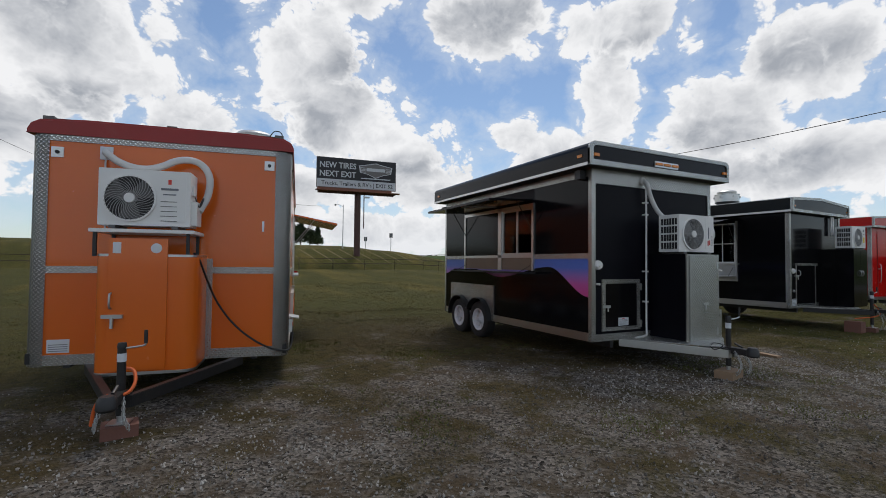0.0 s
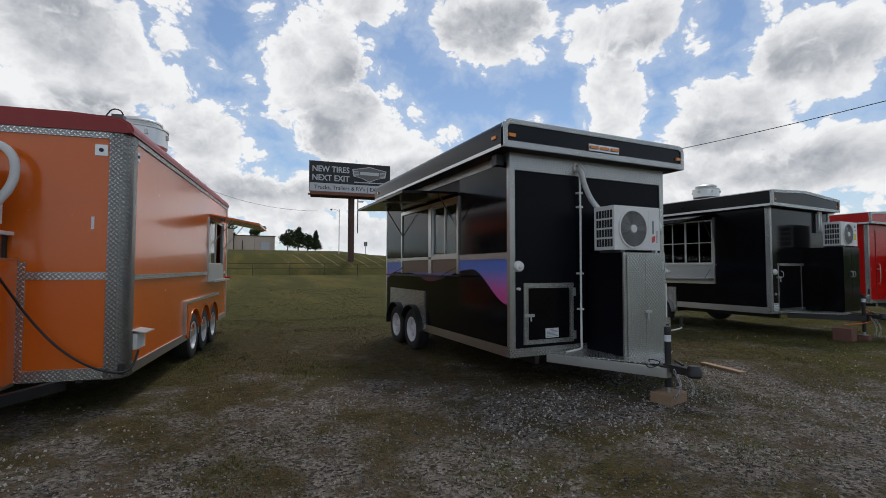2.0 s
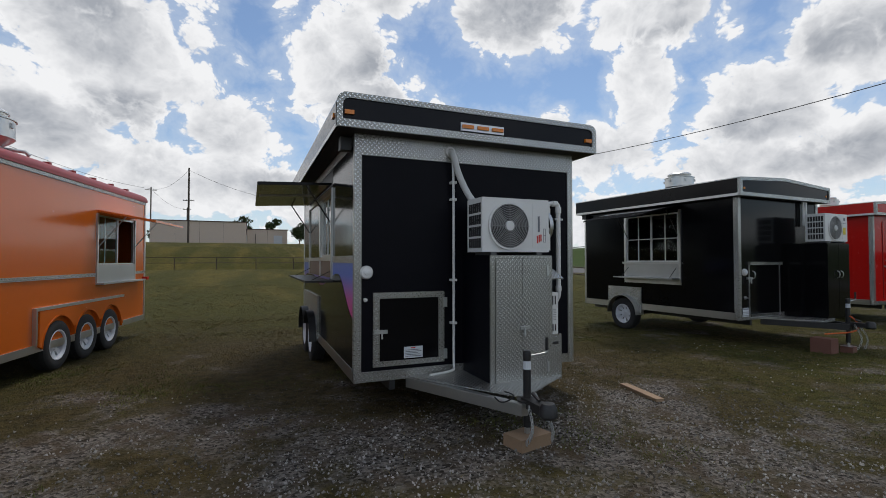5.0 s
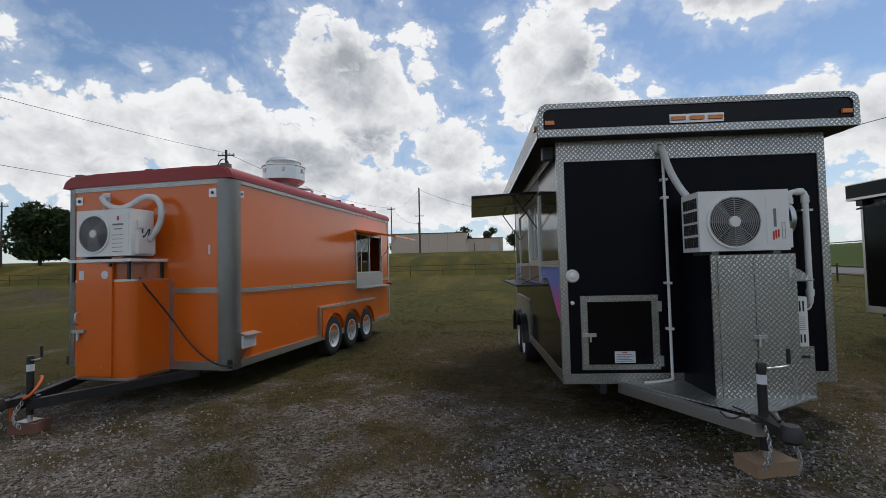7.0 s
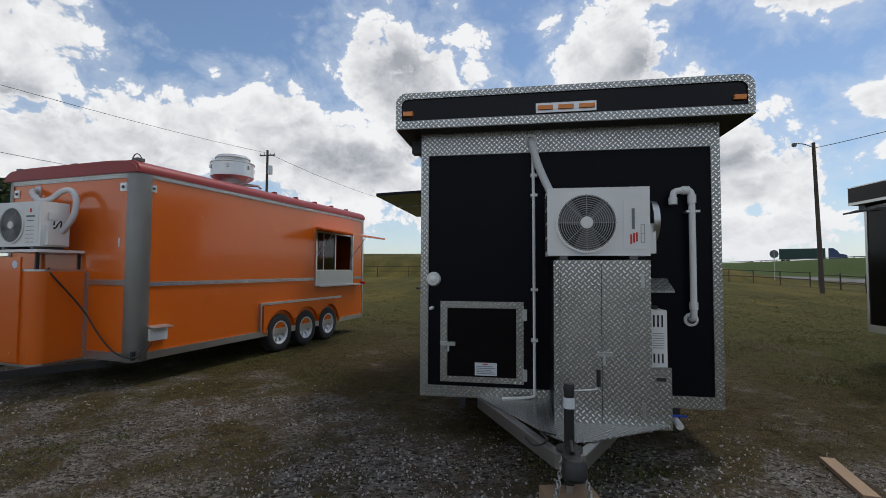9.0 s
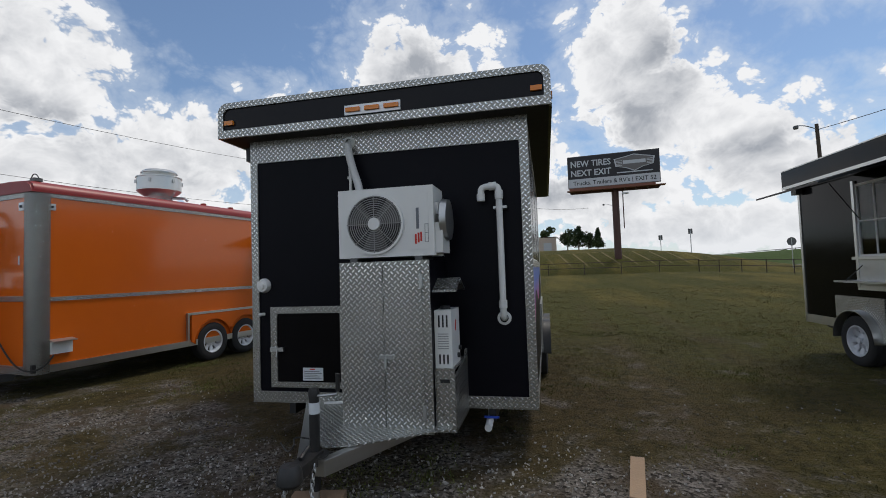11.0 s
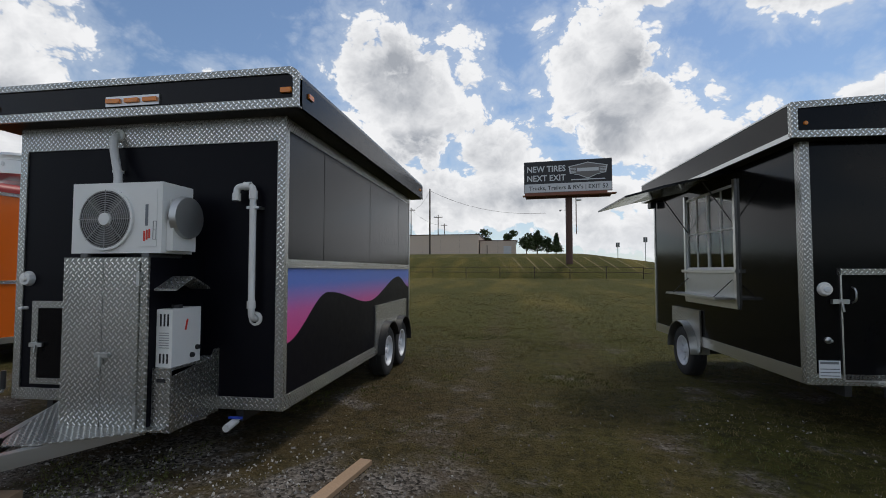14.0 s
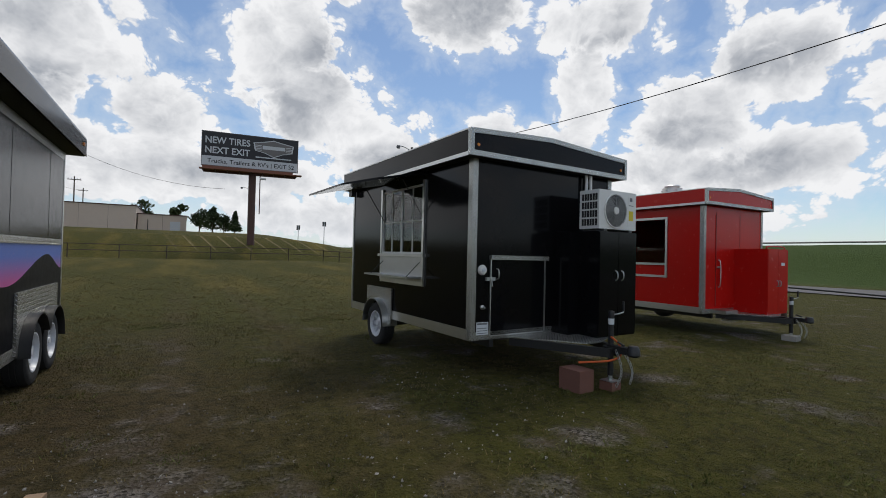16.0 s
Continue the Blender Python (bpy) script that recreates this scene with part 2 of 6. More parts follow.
    turf = k.mix(k.math("MULTIPLY", chips, k.step(y, 7.0, 1.0)), turf, (0.26, 0.235, 0.20))
    rich = k.step(x, 40.0, 47.0)
    turf = k.mix(rich, turf, k.mix(fine, (0.03, 0.052, 0.012), (0.072, 0.105, 0.026)))
    k.put(b.inputs["Base Color"], k.mix(stone, turf, grey))
    b.inputs["Roughness"].default_value = 0.95
    b.inputs["Specular IOR Level"].default_value = 0.15
    h = k.n("ShaderNodeBump")
    h.inputs["Strength"].default_value, h.inputs["Distance"].default_value = 1.0, 0.04
    k.put(h.inputs["Height"], k.math("ADD", k.math("MULTIPLY_ADD", tuft, 1.6, fine), k.math("MULTIPLY", grit.outputs["Distance"], 0.6)))
    k.put(b.inputs["Normal"], h.outputs[0])
    return m


def blades_material(name, a, b_, c):
    m = bpy.data.materials.new(name)
    m.use_nodes = True
    k = Nodes(m.node_tree)
    b = k.n("ShaderNodeBsdfPrincipled")
    k.t.links.new(b.outputs[0], k.n("ShaderNodeOutputMaterial").inputs[0])
    r = k.n("ShaderNodeNewGeometry").outputs["Random Per Island"]
    pos = k.n("ShaderNodeTexCoord").outputs["Object"]
    k.put(b.inputs["Base Color"], k.mix(k.step(k.noise(pos, 0.5, 3.0), 0.4, 0.6), k.mix(r, a, b_), k.mix(r, b_, c)))
    b.inputs["Roughness"].default_value = 0.7
    b.inputs["Specular IOR Level"].default_value = 0.25
    return m


PLATE = tread_plate()
MURAL = mural_paint()
GLASS = glass_pane()
GROUND = ground_cover()
ALU = material("mill_aluminium", (0.60, 0.60, 0.59), 0.34, 1.0, 0.10, 25.0, 0.05, 200.0, 0.08)
STEEL = material("galvanised_steel", (0.50, 0.51, 0.51), 0.4, 1.0, 0.15, 18.0, 0.05, 90.0, 0.1)
BLACK = material("black_gloss_paint", (0.005, 0.005, 0.006), 0.12, 0.0, 0.3, 12.0, 0.012, 3.0, 0.012, spec=0.16)
SATIN = material("black_satin_panel", (0.004, 0.004, 0.007), 0.4, 0.0, 0.3, 12.0, 0.015, 3.0, 0.012, spec=0.1)
SHEEN = material("black_wrapped_panel", (0.007, 0.007, 0.009), 0.2, 0.0, 0.3, 12.0, 0.02, 4.0, 0.01, spec=0.2)
SOFFIT = material("black_soffit", (0.012, 0.012, 0.012), 0.6, 0.0, 0.2, 20.0, 0.05, 60.0, 0.05)
FRAME = material("black_steel_frame", (0.014, 0.014, 0.015), 0.45, 0.0, 0.25, 30.0, 0.1, 90.0, 0.2)
ORANGE = material("orange_gloss_paint", (0.66, 0.13, 0.010), 0.24, 0.0, 0.05, 9.0, 0.01, 3.0, 0.01, coat=0.3)
REDROOF = material("red_roof_cap", (0.27, 0.016, 0.014), 0.42, 0.0, 0.12, 9.0, 0.05, 5.0, 0.12)
RED = material("red_gloss_paint", (0.50, 0.010, 0.007), 0.25, 0.0, 0.06, 9.0, 0.01, 3.0, 0.02, spec=0.25)
WHITE = material("white_enamel", (0.74, 0.74, 0.72), 0.4, 0.0, 0.04, 20.0, 0.02, 80.0, 0.05)
PVC = material("white_pvc", (0.72, 0.72, 0.70), 0.45, 0.0, 0.05, 15.0, 0.02, 60.0, 0.1)
WRAP = material("grey_hose_wrap", (0.55, 0.55, 0.54), 0.6, 0.0, 0.1, 30.0, 0.3, 60.0, 0.15)
DARK = material("dark_recess", (0.015, 0.015, 0.016), 0.6, 0.0, 0.2, 20.0)
GRILLE = material("dark_grey_grille", (0.10, 0.10, 0.10), 0.45, 0.0, 0.1, 20.0)
GUARD = material("grey_fan_guard", (0.30, 0.30, 0.30), 0.45, 0.0, 0.1, 20.0)
RUBBER = material("tyre_rubber", (0.017, 0.017, 0.018), 0.8, 0.0, 0.25, 40.0, 0.2, 150.0, 0.12)
RIM = material("white_wheel_rim", (0.66, 0.68, 0.72), 0.35, 0.0, 0.06, 20.0, dirt=0.12)
AMBER = material("amber_lens", (0.75, 0.22, 0.015), 0.2, 0.0, 0.1, 60.0, coat=0.5)
TAN = material("tan_board", (0.20, 0.145, 0.095), 0.55, 0.0, 0.2, 14.0, 0.1, 70.0)
INTERIOR = material("dim_interior", (0.10, 0.10, 0.10), 0.6, 0.0, 0.2, 8.0)
PAPER = material("white_label", (0.62, 0.65, 0.68), 0.5, 0.0, 0.05, 40.0)
INK = material("grey_print", (0.16, 0.17, 0.19), 0.6, 0.0, 0.1, 40.0)
REDINK = material("red_print", (0.6, 0.04, 0.025), 0.5, 0.0, 0.1, 40.0)
YELLOW = material("yellow_label", (0.72, 0.56, 0.03), 0.5, 0.0, 0.08, 40.0)
BLUE = material("blue_plastic", (0.02, 0.06, 0.42), 0.4, 0.0, 0.1, 30.0)
CORD = material("orange_cord", (0.60, 0.11, 0.02), 0.5, 0.0, 0.1, 30.0)
CABLE = material("black_cable", (0.015, 0.015, 0.015), 0.55, 0.0, 0.2, 30.0)
TIMBER = material("weathered_timber", (0.27, 0.18, 0.11), 0.8, 0.0, 0.3, 22.0, 0.4, 60.0, 0.4)
REDBLOCK = material("reddish_timber", (0.17, 0.075, 0.055), 0.8, 0.0, 0.3, 22.0, 0.4, 60.0, 0.4)
CONCRETE = material("concrete", (0.33, 0.31, 0.28), 0.9, 0.0, 0.2, 20.0, 0.3, 60.0, 0.3)
RUST = material("rusted_pipe", (0.055, 0.038, 0.03), 0.75, 0.0, 0.4, 20.0, 0.2, 60.0, 0.3)
POLE = material("dark_pole_timber", (0.075, 0.058, 0.045), 0.85, 0.0, 0.3, 20.0, 0.3, 40.0, 0.2)
BEIGE = material("beige_metal_siding", (0.56, 0.46, 0.38), 0.6, 0.0, 0.06, 6.0, 0.05, 8.0, 0.1)
ASPHALT = material("asphalt", (0.105, 0.10, 0.10), 0.9, 0.0, 0.2, 30.0, 0.3, 90.0, 0.2)
BBDARK = material("billboard_vinyl_dark", (0.022, 0.022, 0.027), 0.6, 0.0, 0.1, 5.0)
BBWHITE = material("billboard_vinyl_white", (0.55, 0.57, 0.60), 0.6, 0.0, 0.05, 5.0)
BBGREY = material("billboard_vinyl_grey", (0.16, 0.15, 0.15), 0.6, 0.0, 0.1, 5.0)
BROWN = material("brown_painted_steel", (0.075, 0.032, 0.025), 0.6, 0.0, 0.2, 12.0, dirt=0.2)
CATWALK = material("rusty_catwalk", (0.20, 0.075, 0.045), 0.7, 0.0, 0.3, 12.0, dirt=0.2)
BARK = material("bark", (0.09, 0.07, 0.05), 0.9, 0.0, 0.3, 20.0, 0.5, 30.0)
LEAF = blades_material("dark_foliage", (0.012, 0.024, 0.008), (0.03, 0.05, 0.014), (0.055, 0.08, 0.022))
TURF = blades_material("short_grass", (0.045, 0.040, 0.012), (0.120, 0.098, 0.030), (0.185, 0.142, 0.060))
WEED = blades_material("green_weeds", (0.040, 0.050, 0.010), (0.085, 0.098, 0.020), (0.125, 0.132, 0.034))
PEBBLE = blades_material("crushed_stone", (0.050, 0.044, 0.038), (0.150, 0.138, 0.122), (0.420, 0.400, 0.370))
TRUCKGREEN = material("green_trailer_paint", (0.012, 0.05, 0.04), 0.5, 0.0, 0.1, 6.0)
TRUCKBLUE = material("blue_cab_paint", (0.03, 0.06, 0.16), 0.35, 0.0, 0.1, 6.0)


# ---------------------------------------------------------------- mesh helpers
def part(name, bm, mat, parent=None, label="", bevel=0.0, smooth=False):
    """Links a bmesh as one mesh object under a thing or under a part, with metre-scaled UVs."""
    if bevel:
        sharp = [e for e in bm.edges if len(e.link_faces) == 2 and e.calc_face_angle(0) > 0.5]
        bmesh.ops.bevel(bm, geom=sharp, offset=bevel, segments=2, affect="EDGES", clamp_overlap=True)
    bm.normal_update()
    uv = bm.loops.layers.uv.new("uv")
    for f in bm.faces:
        ax, ay, az = (abs(c) for c in f.normal)
        i, j = (1, 2) if ax >= ay and ax >= az else ((0, 2) if ay >= az else (0, 1))
        for lp in f.loops:
            lp[uv].uv = (lp.vert.co[i], lp.vert.co[j])
        f.smooth = smooth
    me = bpy.data.meshes.new(name)
    bm.to_mesh(me)
    bm.free()
    me.materials.append(mat)
    ob = new(name, me)
    if smooth:
        me.set_sharp_from_angle(angle=radians(40))
    if parent:
        ob.parent = parent
    if label:
        ob["label"] = label
    return ob


def box(x0, x1, y0, y1, z0, z1, bm=None):
    bm = bm or bmesh.new()
    v = [bm.verts.new((x, y, z)) for z in (z0, z1) for y in (y0, y1) for x in (x0, x1)]
    for a in ((0, 2, 3, 1), (4, 5, 7, 6), (0, 1, 5, 4), (2, 6, 7, 3), (0, 4, 6, 2), (1, 3, 7, 5)):
        bm.faces.new([v[i] for i in a])
    return bm


def prism(outline, axis, a, b, bm=None):
    """A flat outline pushed from a to b along an axis. The outline gives the two other coordinates in order."""
    bm = bm or bmesh.new()

    def at(p, d):
        return (d, *p) if axis == "x" else ((p[0], d, p[1]) if axis == "y" else (*p, d))

    lo, hi = [bm.verts.new(at(p, a)) for p in outline], [bm.verts.new(at(p, b)) for p in outline]
    n = len(outline)
    faces = [bm.faces.new(lo), bm.faces.new(hi[::-1])]
    faces += [bm.faces.new((lo[(i + 1) % n], lo[i], hi[i], hi[(i + 1) % n])) for i in range(n)]
    bmesh.ops.recalc_face_normals(bm, faces=faces)
    return bm


def tube(points, r, bm=None, seg=10, r1=None):
    """A round bar along a line of points."""
    bm = bm or bmesh.new()
    pts = [Vector(p) for p in points]
    rings, side = [], None
    for i, p in enumerate(pts):
        d = (pts[min(i + 1, len(pts) - 1)] - pts[max(i - 1, 0)]).normalized()
        side = d.orthogonal().normalized() if side is None else (side - d * side.dot(d)).normalized()
        other = d.cross(side)
        rad = r if r1 is None else r + (r1 - r) * i / (len(pts) - 1)
        rings.append([bm.verts.new(p + rad * (math.cos(2 * math.pi * k / seg) * side + math.sin(2 * math.pi * k / seg) * other)) for k in range(seg)])
    for a, b in zip(rings, rings[1:]):
        for k in range(seg):
            bm.faces.new((a[k], a[(k + 1) % seg], b[(k + 1) % seg], b[k]))
    bm.faces.new(rings[0][::-1])
    bm.faces.new(rings[-1])
    return bm


def bend(points, turns=6):
    """Rounds the corners of a line of points (Chaikin)."""
    pts = [Vector(p) for p in points]
    for _ in range(turns):
        pts = [pts[0]] + [q for a, b in zip(pts, pts[1:]) for q in (a * 0.75 + b * 0.25, a * 0.25 + b * 0.75)] + [pts[-1]]
        if len(pts) > 60:
            break
    return pts


def lathe(profile, origin, axis, seg=28, bm=None):
    """A turned shape: profile rows of (radius, distance along the axis)."""
    bm = bm or bmesh.new()
    ax = Vector(axis).normalized()
    side = ax.orthogonal().normalized()
    other = ax.cross(side)
    rings = []
    for r, d in profile:
        c = Vector(origin) + ax * d
        rings.append([bm.verts.new(c + max(r, 1e-4) * (math.cos(2 * math.pi * k / seg) * side + math.sin(2 * math.pi * k / seg) * other)) for k in range(seg)])
    for a, b in zip(rings, rings[1:]):
        for k in range(seg):
            bm.faces.new((a[k], a[(k + 1) % seg], b[(k + 1) % seg], b[k]))
    return bm


def thing(name, m, label, category, group="", kind=""):
    """An Empty at the base of a thing."""
    ob = new(name)
    ob.matrix_world = m
    return tagged(ob, label, category, group, kind)


def lettering(name, text, size, m, mat, parent, width=0.0, bold=0.0):
    """Words in the built-in font as a flat mesh, lying in the x-z plane of m."""
    cu = bpy.data.curves.new(name, "FONT")
    cu.body, cu.size, cu.extrude, cu.offset, cu.resolution_u = text, size, 0.004, bold, 3
    tmp = bpy.data.objects.new(name, cu)
    me = bpy.data.meshes.new_from_object(tmp)
    bpy.data.objects.remove(tmp)
    xs = [v.co.x for v in me.vertices]
    k = width / (max(xs) - min(xs)) if width else 1.0
    me.transform(m @ Matrix.Rotation(radians(90), 4, "X") @ Matrix.Diagonal((k, 1, 1, 1)) @ Matrix.Translation((-min(xs), 0, 0)))
    me.materials.append(mat)
    ob = new(name, me)
    ob.parent = parent
    return ob


# ---------------------------------------------------------------- ground, road, far land
def soft(a, b, v):
    t = min(1.0, max(0.0, (v - a) / (b - a)))
    return t * t * (3 - 2 * t)


def height(x, y):
    """The lie of the land: a flat lot, a bank behind the fence, a highway bank beyond the road."""
    far = max(abs(x), abs(y))
    berm = (0.7 * soft(14, 43, y) + 2.3 * soft(44, 50, y) + 1.1 * soft(52, 72, y)) * (1 - 0.85 * soft(13, 34, x)) * soft(-120, -85, x)
    ridge = 3.4 * soft(45, 57, x - 0.05 * y)
    rough = 0.03 * noise.noise((x * 0.35, y * 0.35, 0)) + 0.010 * noise.noise((x * 2.1, y * 2.1, 3))
    spoil = 0.5 * soft(-18, -25, x) * soft(17, 22, y) * (1 - soft(28, 34, y)) * (0.6 + noise.noise((x * 0.5, y * 0.5, 9)))
    return berm + max(0, ridge) + (rough if far < 60 else 0) + max(0, spoil)


def steps(lo, hi, near_lo, near_hi, fine):
    """Grid lines: fine between near_lo and near_hi, growing outside."""
    v = list(np.arange(near_lo, near_hi, fine))
    d, p = fine, near_hi
    while p < hi:
        v.append(p)
        d *= 1.09
        p += d
    d, p = fine, near_lo
    while p > lo:
        d *= 1.09
        p -= d
        v.insert(0, p)
    return [lo] + v + [hi]


gx, gy = steps(-1500, 1500, -9, 14, 0.22), steps(-1500, 1500, -7, 8, 0.22)
verts = [(x, y, height(x, y)) for y in gy for x in gx]
nx = len(gx)
faces = [(j * nx + i, j * nx + i + 1, (j + 1) * nx + i + 1, (j + 1) * nx + i) for j in range(len(gy) - 1) for i in range(nx - 1)]
me = bpy.data.meshes.new("ground")
me.from_pydata(verts, [], faces)
me.polygons.foreach_set("use_smooth", [True] * len(faces))
me.materials.append(GROUND)
tagged(new("ground", me), "patchy dry grass lot with worn gravel drive", "ground", kind="structure")

bm = bmesh.new()
rows = []
for i in range(61):
    y = -120 + 6 * i
    c = 35.5 + 0.05 * y
    rows.append([bm.verts.new((c + o, y, height(c + o, y) + 0.05)) for o in (-4, 0, 4)])
for a, b in zip(rows, rows[1:]):
    for k in range(2):
        bm.faces.new((a[k], a[k + 1], b[k + 1], b[k]))
tagged(part("road", bm, ASPHALT, smooth=True), "grey asphalt frontage road beyond the fence", "road", kind="structure")


# ---------------------------------------------------------------- trailer parts
def wheel(parent, x, y, out, tyre=[], rim=[]):
    """A trailer wheel on a white spoked rim; out is +1 or -1, the side that shows."""
    if not tyre:
        r = 0.35
        prof = [(0.20, -0.095), (0.27, -0.105), (0.325, -0.10), (0.345, -0.085), (r, -0.05), (r, -0.03), (0.342, -0.028), (0.342, -0.018), (r, -0.016),
                (r, 0.016), (0.342, 0.018), (0.342, 0.028), (r, 0.03), (r, 0.05), (0.345, 0.085), (0.325, 0.10), (0.27, 0.105), (0.20, 0.095)]
        tyre.append(part("tyre", lathe(prof, (0, 0, 0), (1, 0, 0), 40), RUBBER, smooth=True).data)
        b = lathe([(0.215, 0.09), (0.215, 0.10), (0.200, 0.10), (0.190, 0.075), (0.178, 0.03), (0.185, -0.05)], (0, 0, 0), (1, 0, 0), 40)
        lathe([(0.0, 0.085), (0.035, 0.085), (0.045, 0.055), (0.085, 0.05), (0.10, 0.035), (0.10, 0.0)], (0, 0, 0), (1, 0, 0), 24, b)
        for k in range(8):
            a = 2 * math.pi * k / 8
            c, s = math.cos(a), math.sin(a)
            q = []
            for rad, half, d in ((0.09, 0.026, 0.036), (0.185, 0.044, 0.055)):
                for sgn in (-1, 1):
                    q.append((d, rad * c - sgn * half * s, rad * s + sgn * half * c))
            vs = [b.verts.new(p) for p in q] + [b.verts.new((p[0] - 0.02, p[1], p[2])) for p in q]
            for f in ((0, 1, 3, 2), (4, 6, 7, 5), (0, 2, 6, 4), (1, 5, 7, 3)):
                b.faces.new([vs[i] for i in f])
        for k in range(5):
            a = 2 * math.pi * (k + 0.5) / 5
            tube([(0.04, 0.062 * math.cos(a), 0.062 * math.sin(a)), (0.07, 0.062 * math.cos(a), 0.062 * math.sin(a))], 0.009, b, 6)
        bmesh.ops.recalc_face_normals(b, faces=b.faces)
        rim.append(part("rim", b, RIM, smooth=True).data)
        for o in [o for o in scene.objects if o.data in (tyre[0], rim[0])]:
            bpy.data.objects.remove(o)
    hub = new("wheel")
    hub.parent = parent
    hub.matrix_local = pose(x, y, 0.35, 0, 0, 0 if out > 0 else 180)
    for nm, d, lab in (("tyre", tyre[0], ""), ("rim", rim[0], "white spoked steel rim")):
        o = new(nm, d)
        o.parent = hub
        if lab:
            o["label"] = lab
    b = lathe([(0.0, -0.02), (0.19, -0.02), (0.19, -0.06), (0.0, -0.06)], (0, 0, 0), (1, 0, 0), 24)
    part("brake_drum", b, DARK, hub)


def arch(parent, side_x, ys, out, mat, top=0.92, front=None, rear=None):
    """A fender skirt over a row of wheels: a plate whose lower edge follows the tyres, and a curved lip."""
    r = 0.415
    lo, hi = ys[0] - r - 0.06, ys[-1] + r + 0.06
    outline = [(lo, 0.40)]
    for i, y in enumerate(ys):
        for k in range(13):
            a = math.pi * (1 - k / 12)
            yy, zz = y + r * math.cos(a), 0.37 + r * math.sin(a)
            if i and yy < (ys[i - 1] + y) / 2:
                continue
            if i + 1 < len(ys) and yy > (ys[i + 1] + y) / 2:
                continue
            outline.append((yy, zz))
    outline += [(hi, 0.40), (hi, top), (lo, top)]
    a, b = sorted((side_x + out * 0.004, side_x + out * 0.03))
    return part("fender_panel", prism(outline, "x", a, b), mat, parent)


def lip(parent, side_x, ys, out, mat, r=0.42, wide=0.2):
    """A bent sheet that stands out over the tyres."""
    line = []
    for i, y in enumerate(ys):
        for k in range(15):
            a = math.pi * (1 - k / 14)
            yy, zz = y + r * math.cos(a), 0.37 + r * math.sin(a)
            if (i and yy < (ys[i - 1] + y) / 2) or (i + 1 < len(ys) and yy > (ys[i + 1] + y) / 2):
                continue
            line.append((yy, zz))
    inner = [(y, z - 0.014) for y, z in line]
    bm = bmesh.new()
    a, b = side_x, side_x + out * wide
    quad = [[bm.verts.new((x, y, z)) for (y, z) in pts] for pts in (line, inner) for x in (a, b)]
    n = len(line)
    for i in range(n - 1):
        for p, q in ((0, 1), (1, 3), (3, 2), (2, 0)):
            bm.faces.new((quad[p][i], quad[p][i + 1], quad[q][i + 1], quad[q][i]))
    bm.faces.new((quad[0][0], quad[1][0], quad[3][0], quad[2][0]))
    bm.faces.new((quad[0][-1], quad[2][-1], quad[3][-1], quad[1][-1]))
    bmesh.ops.recalc_face_normals(bm, faces=bm.faces)
    return part("fender", bm, mat, parent, smooth=True)


def round_slab(x0, x1, z0, z1, r, n=6):
    """An outline with rounded top corners, in x and z."""
    pts = [(x0, z0), (x1, z0)]
    pts += [(x1 - r + r * math.cos(a), z1 - r + r * math.sin(a)) for a in [k * math.pi / 2 / n for k in range(n + 1)]]
    pts += [(x0 + r - r * math.sin(a), z1 - r + r * math.cos(a)) for a in [k * math.pi / 2 / n for k in range(n + 1)]]
    return pts


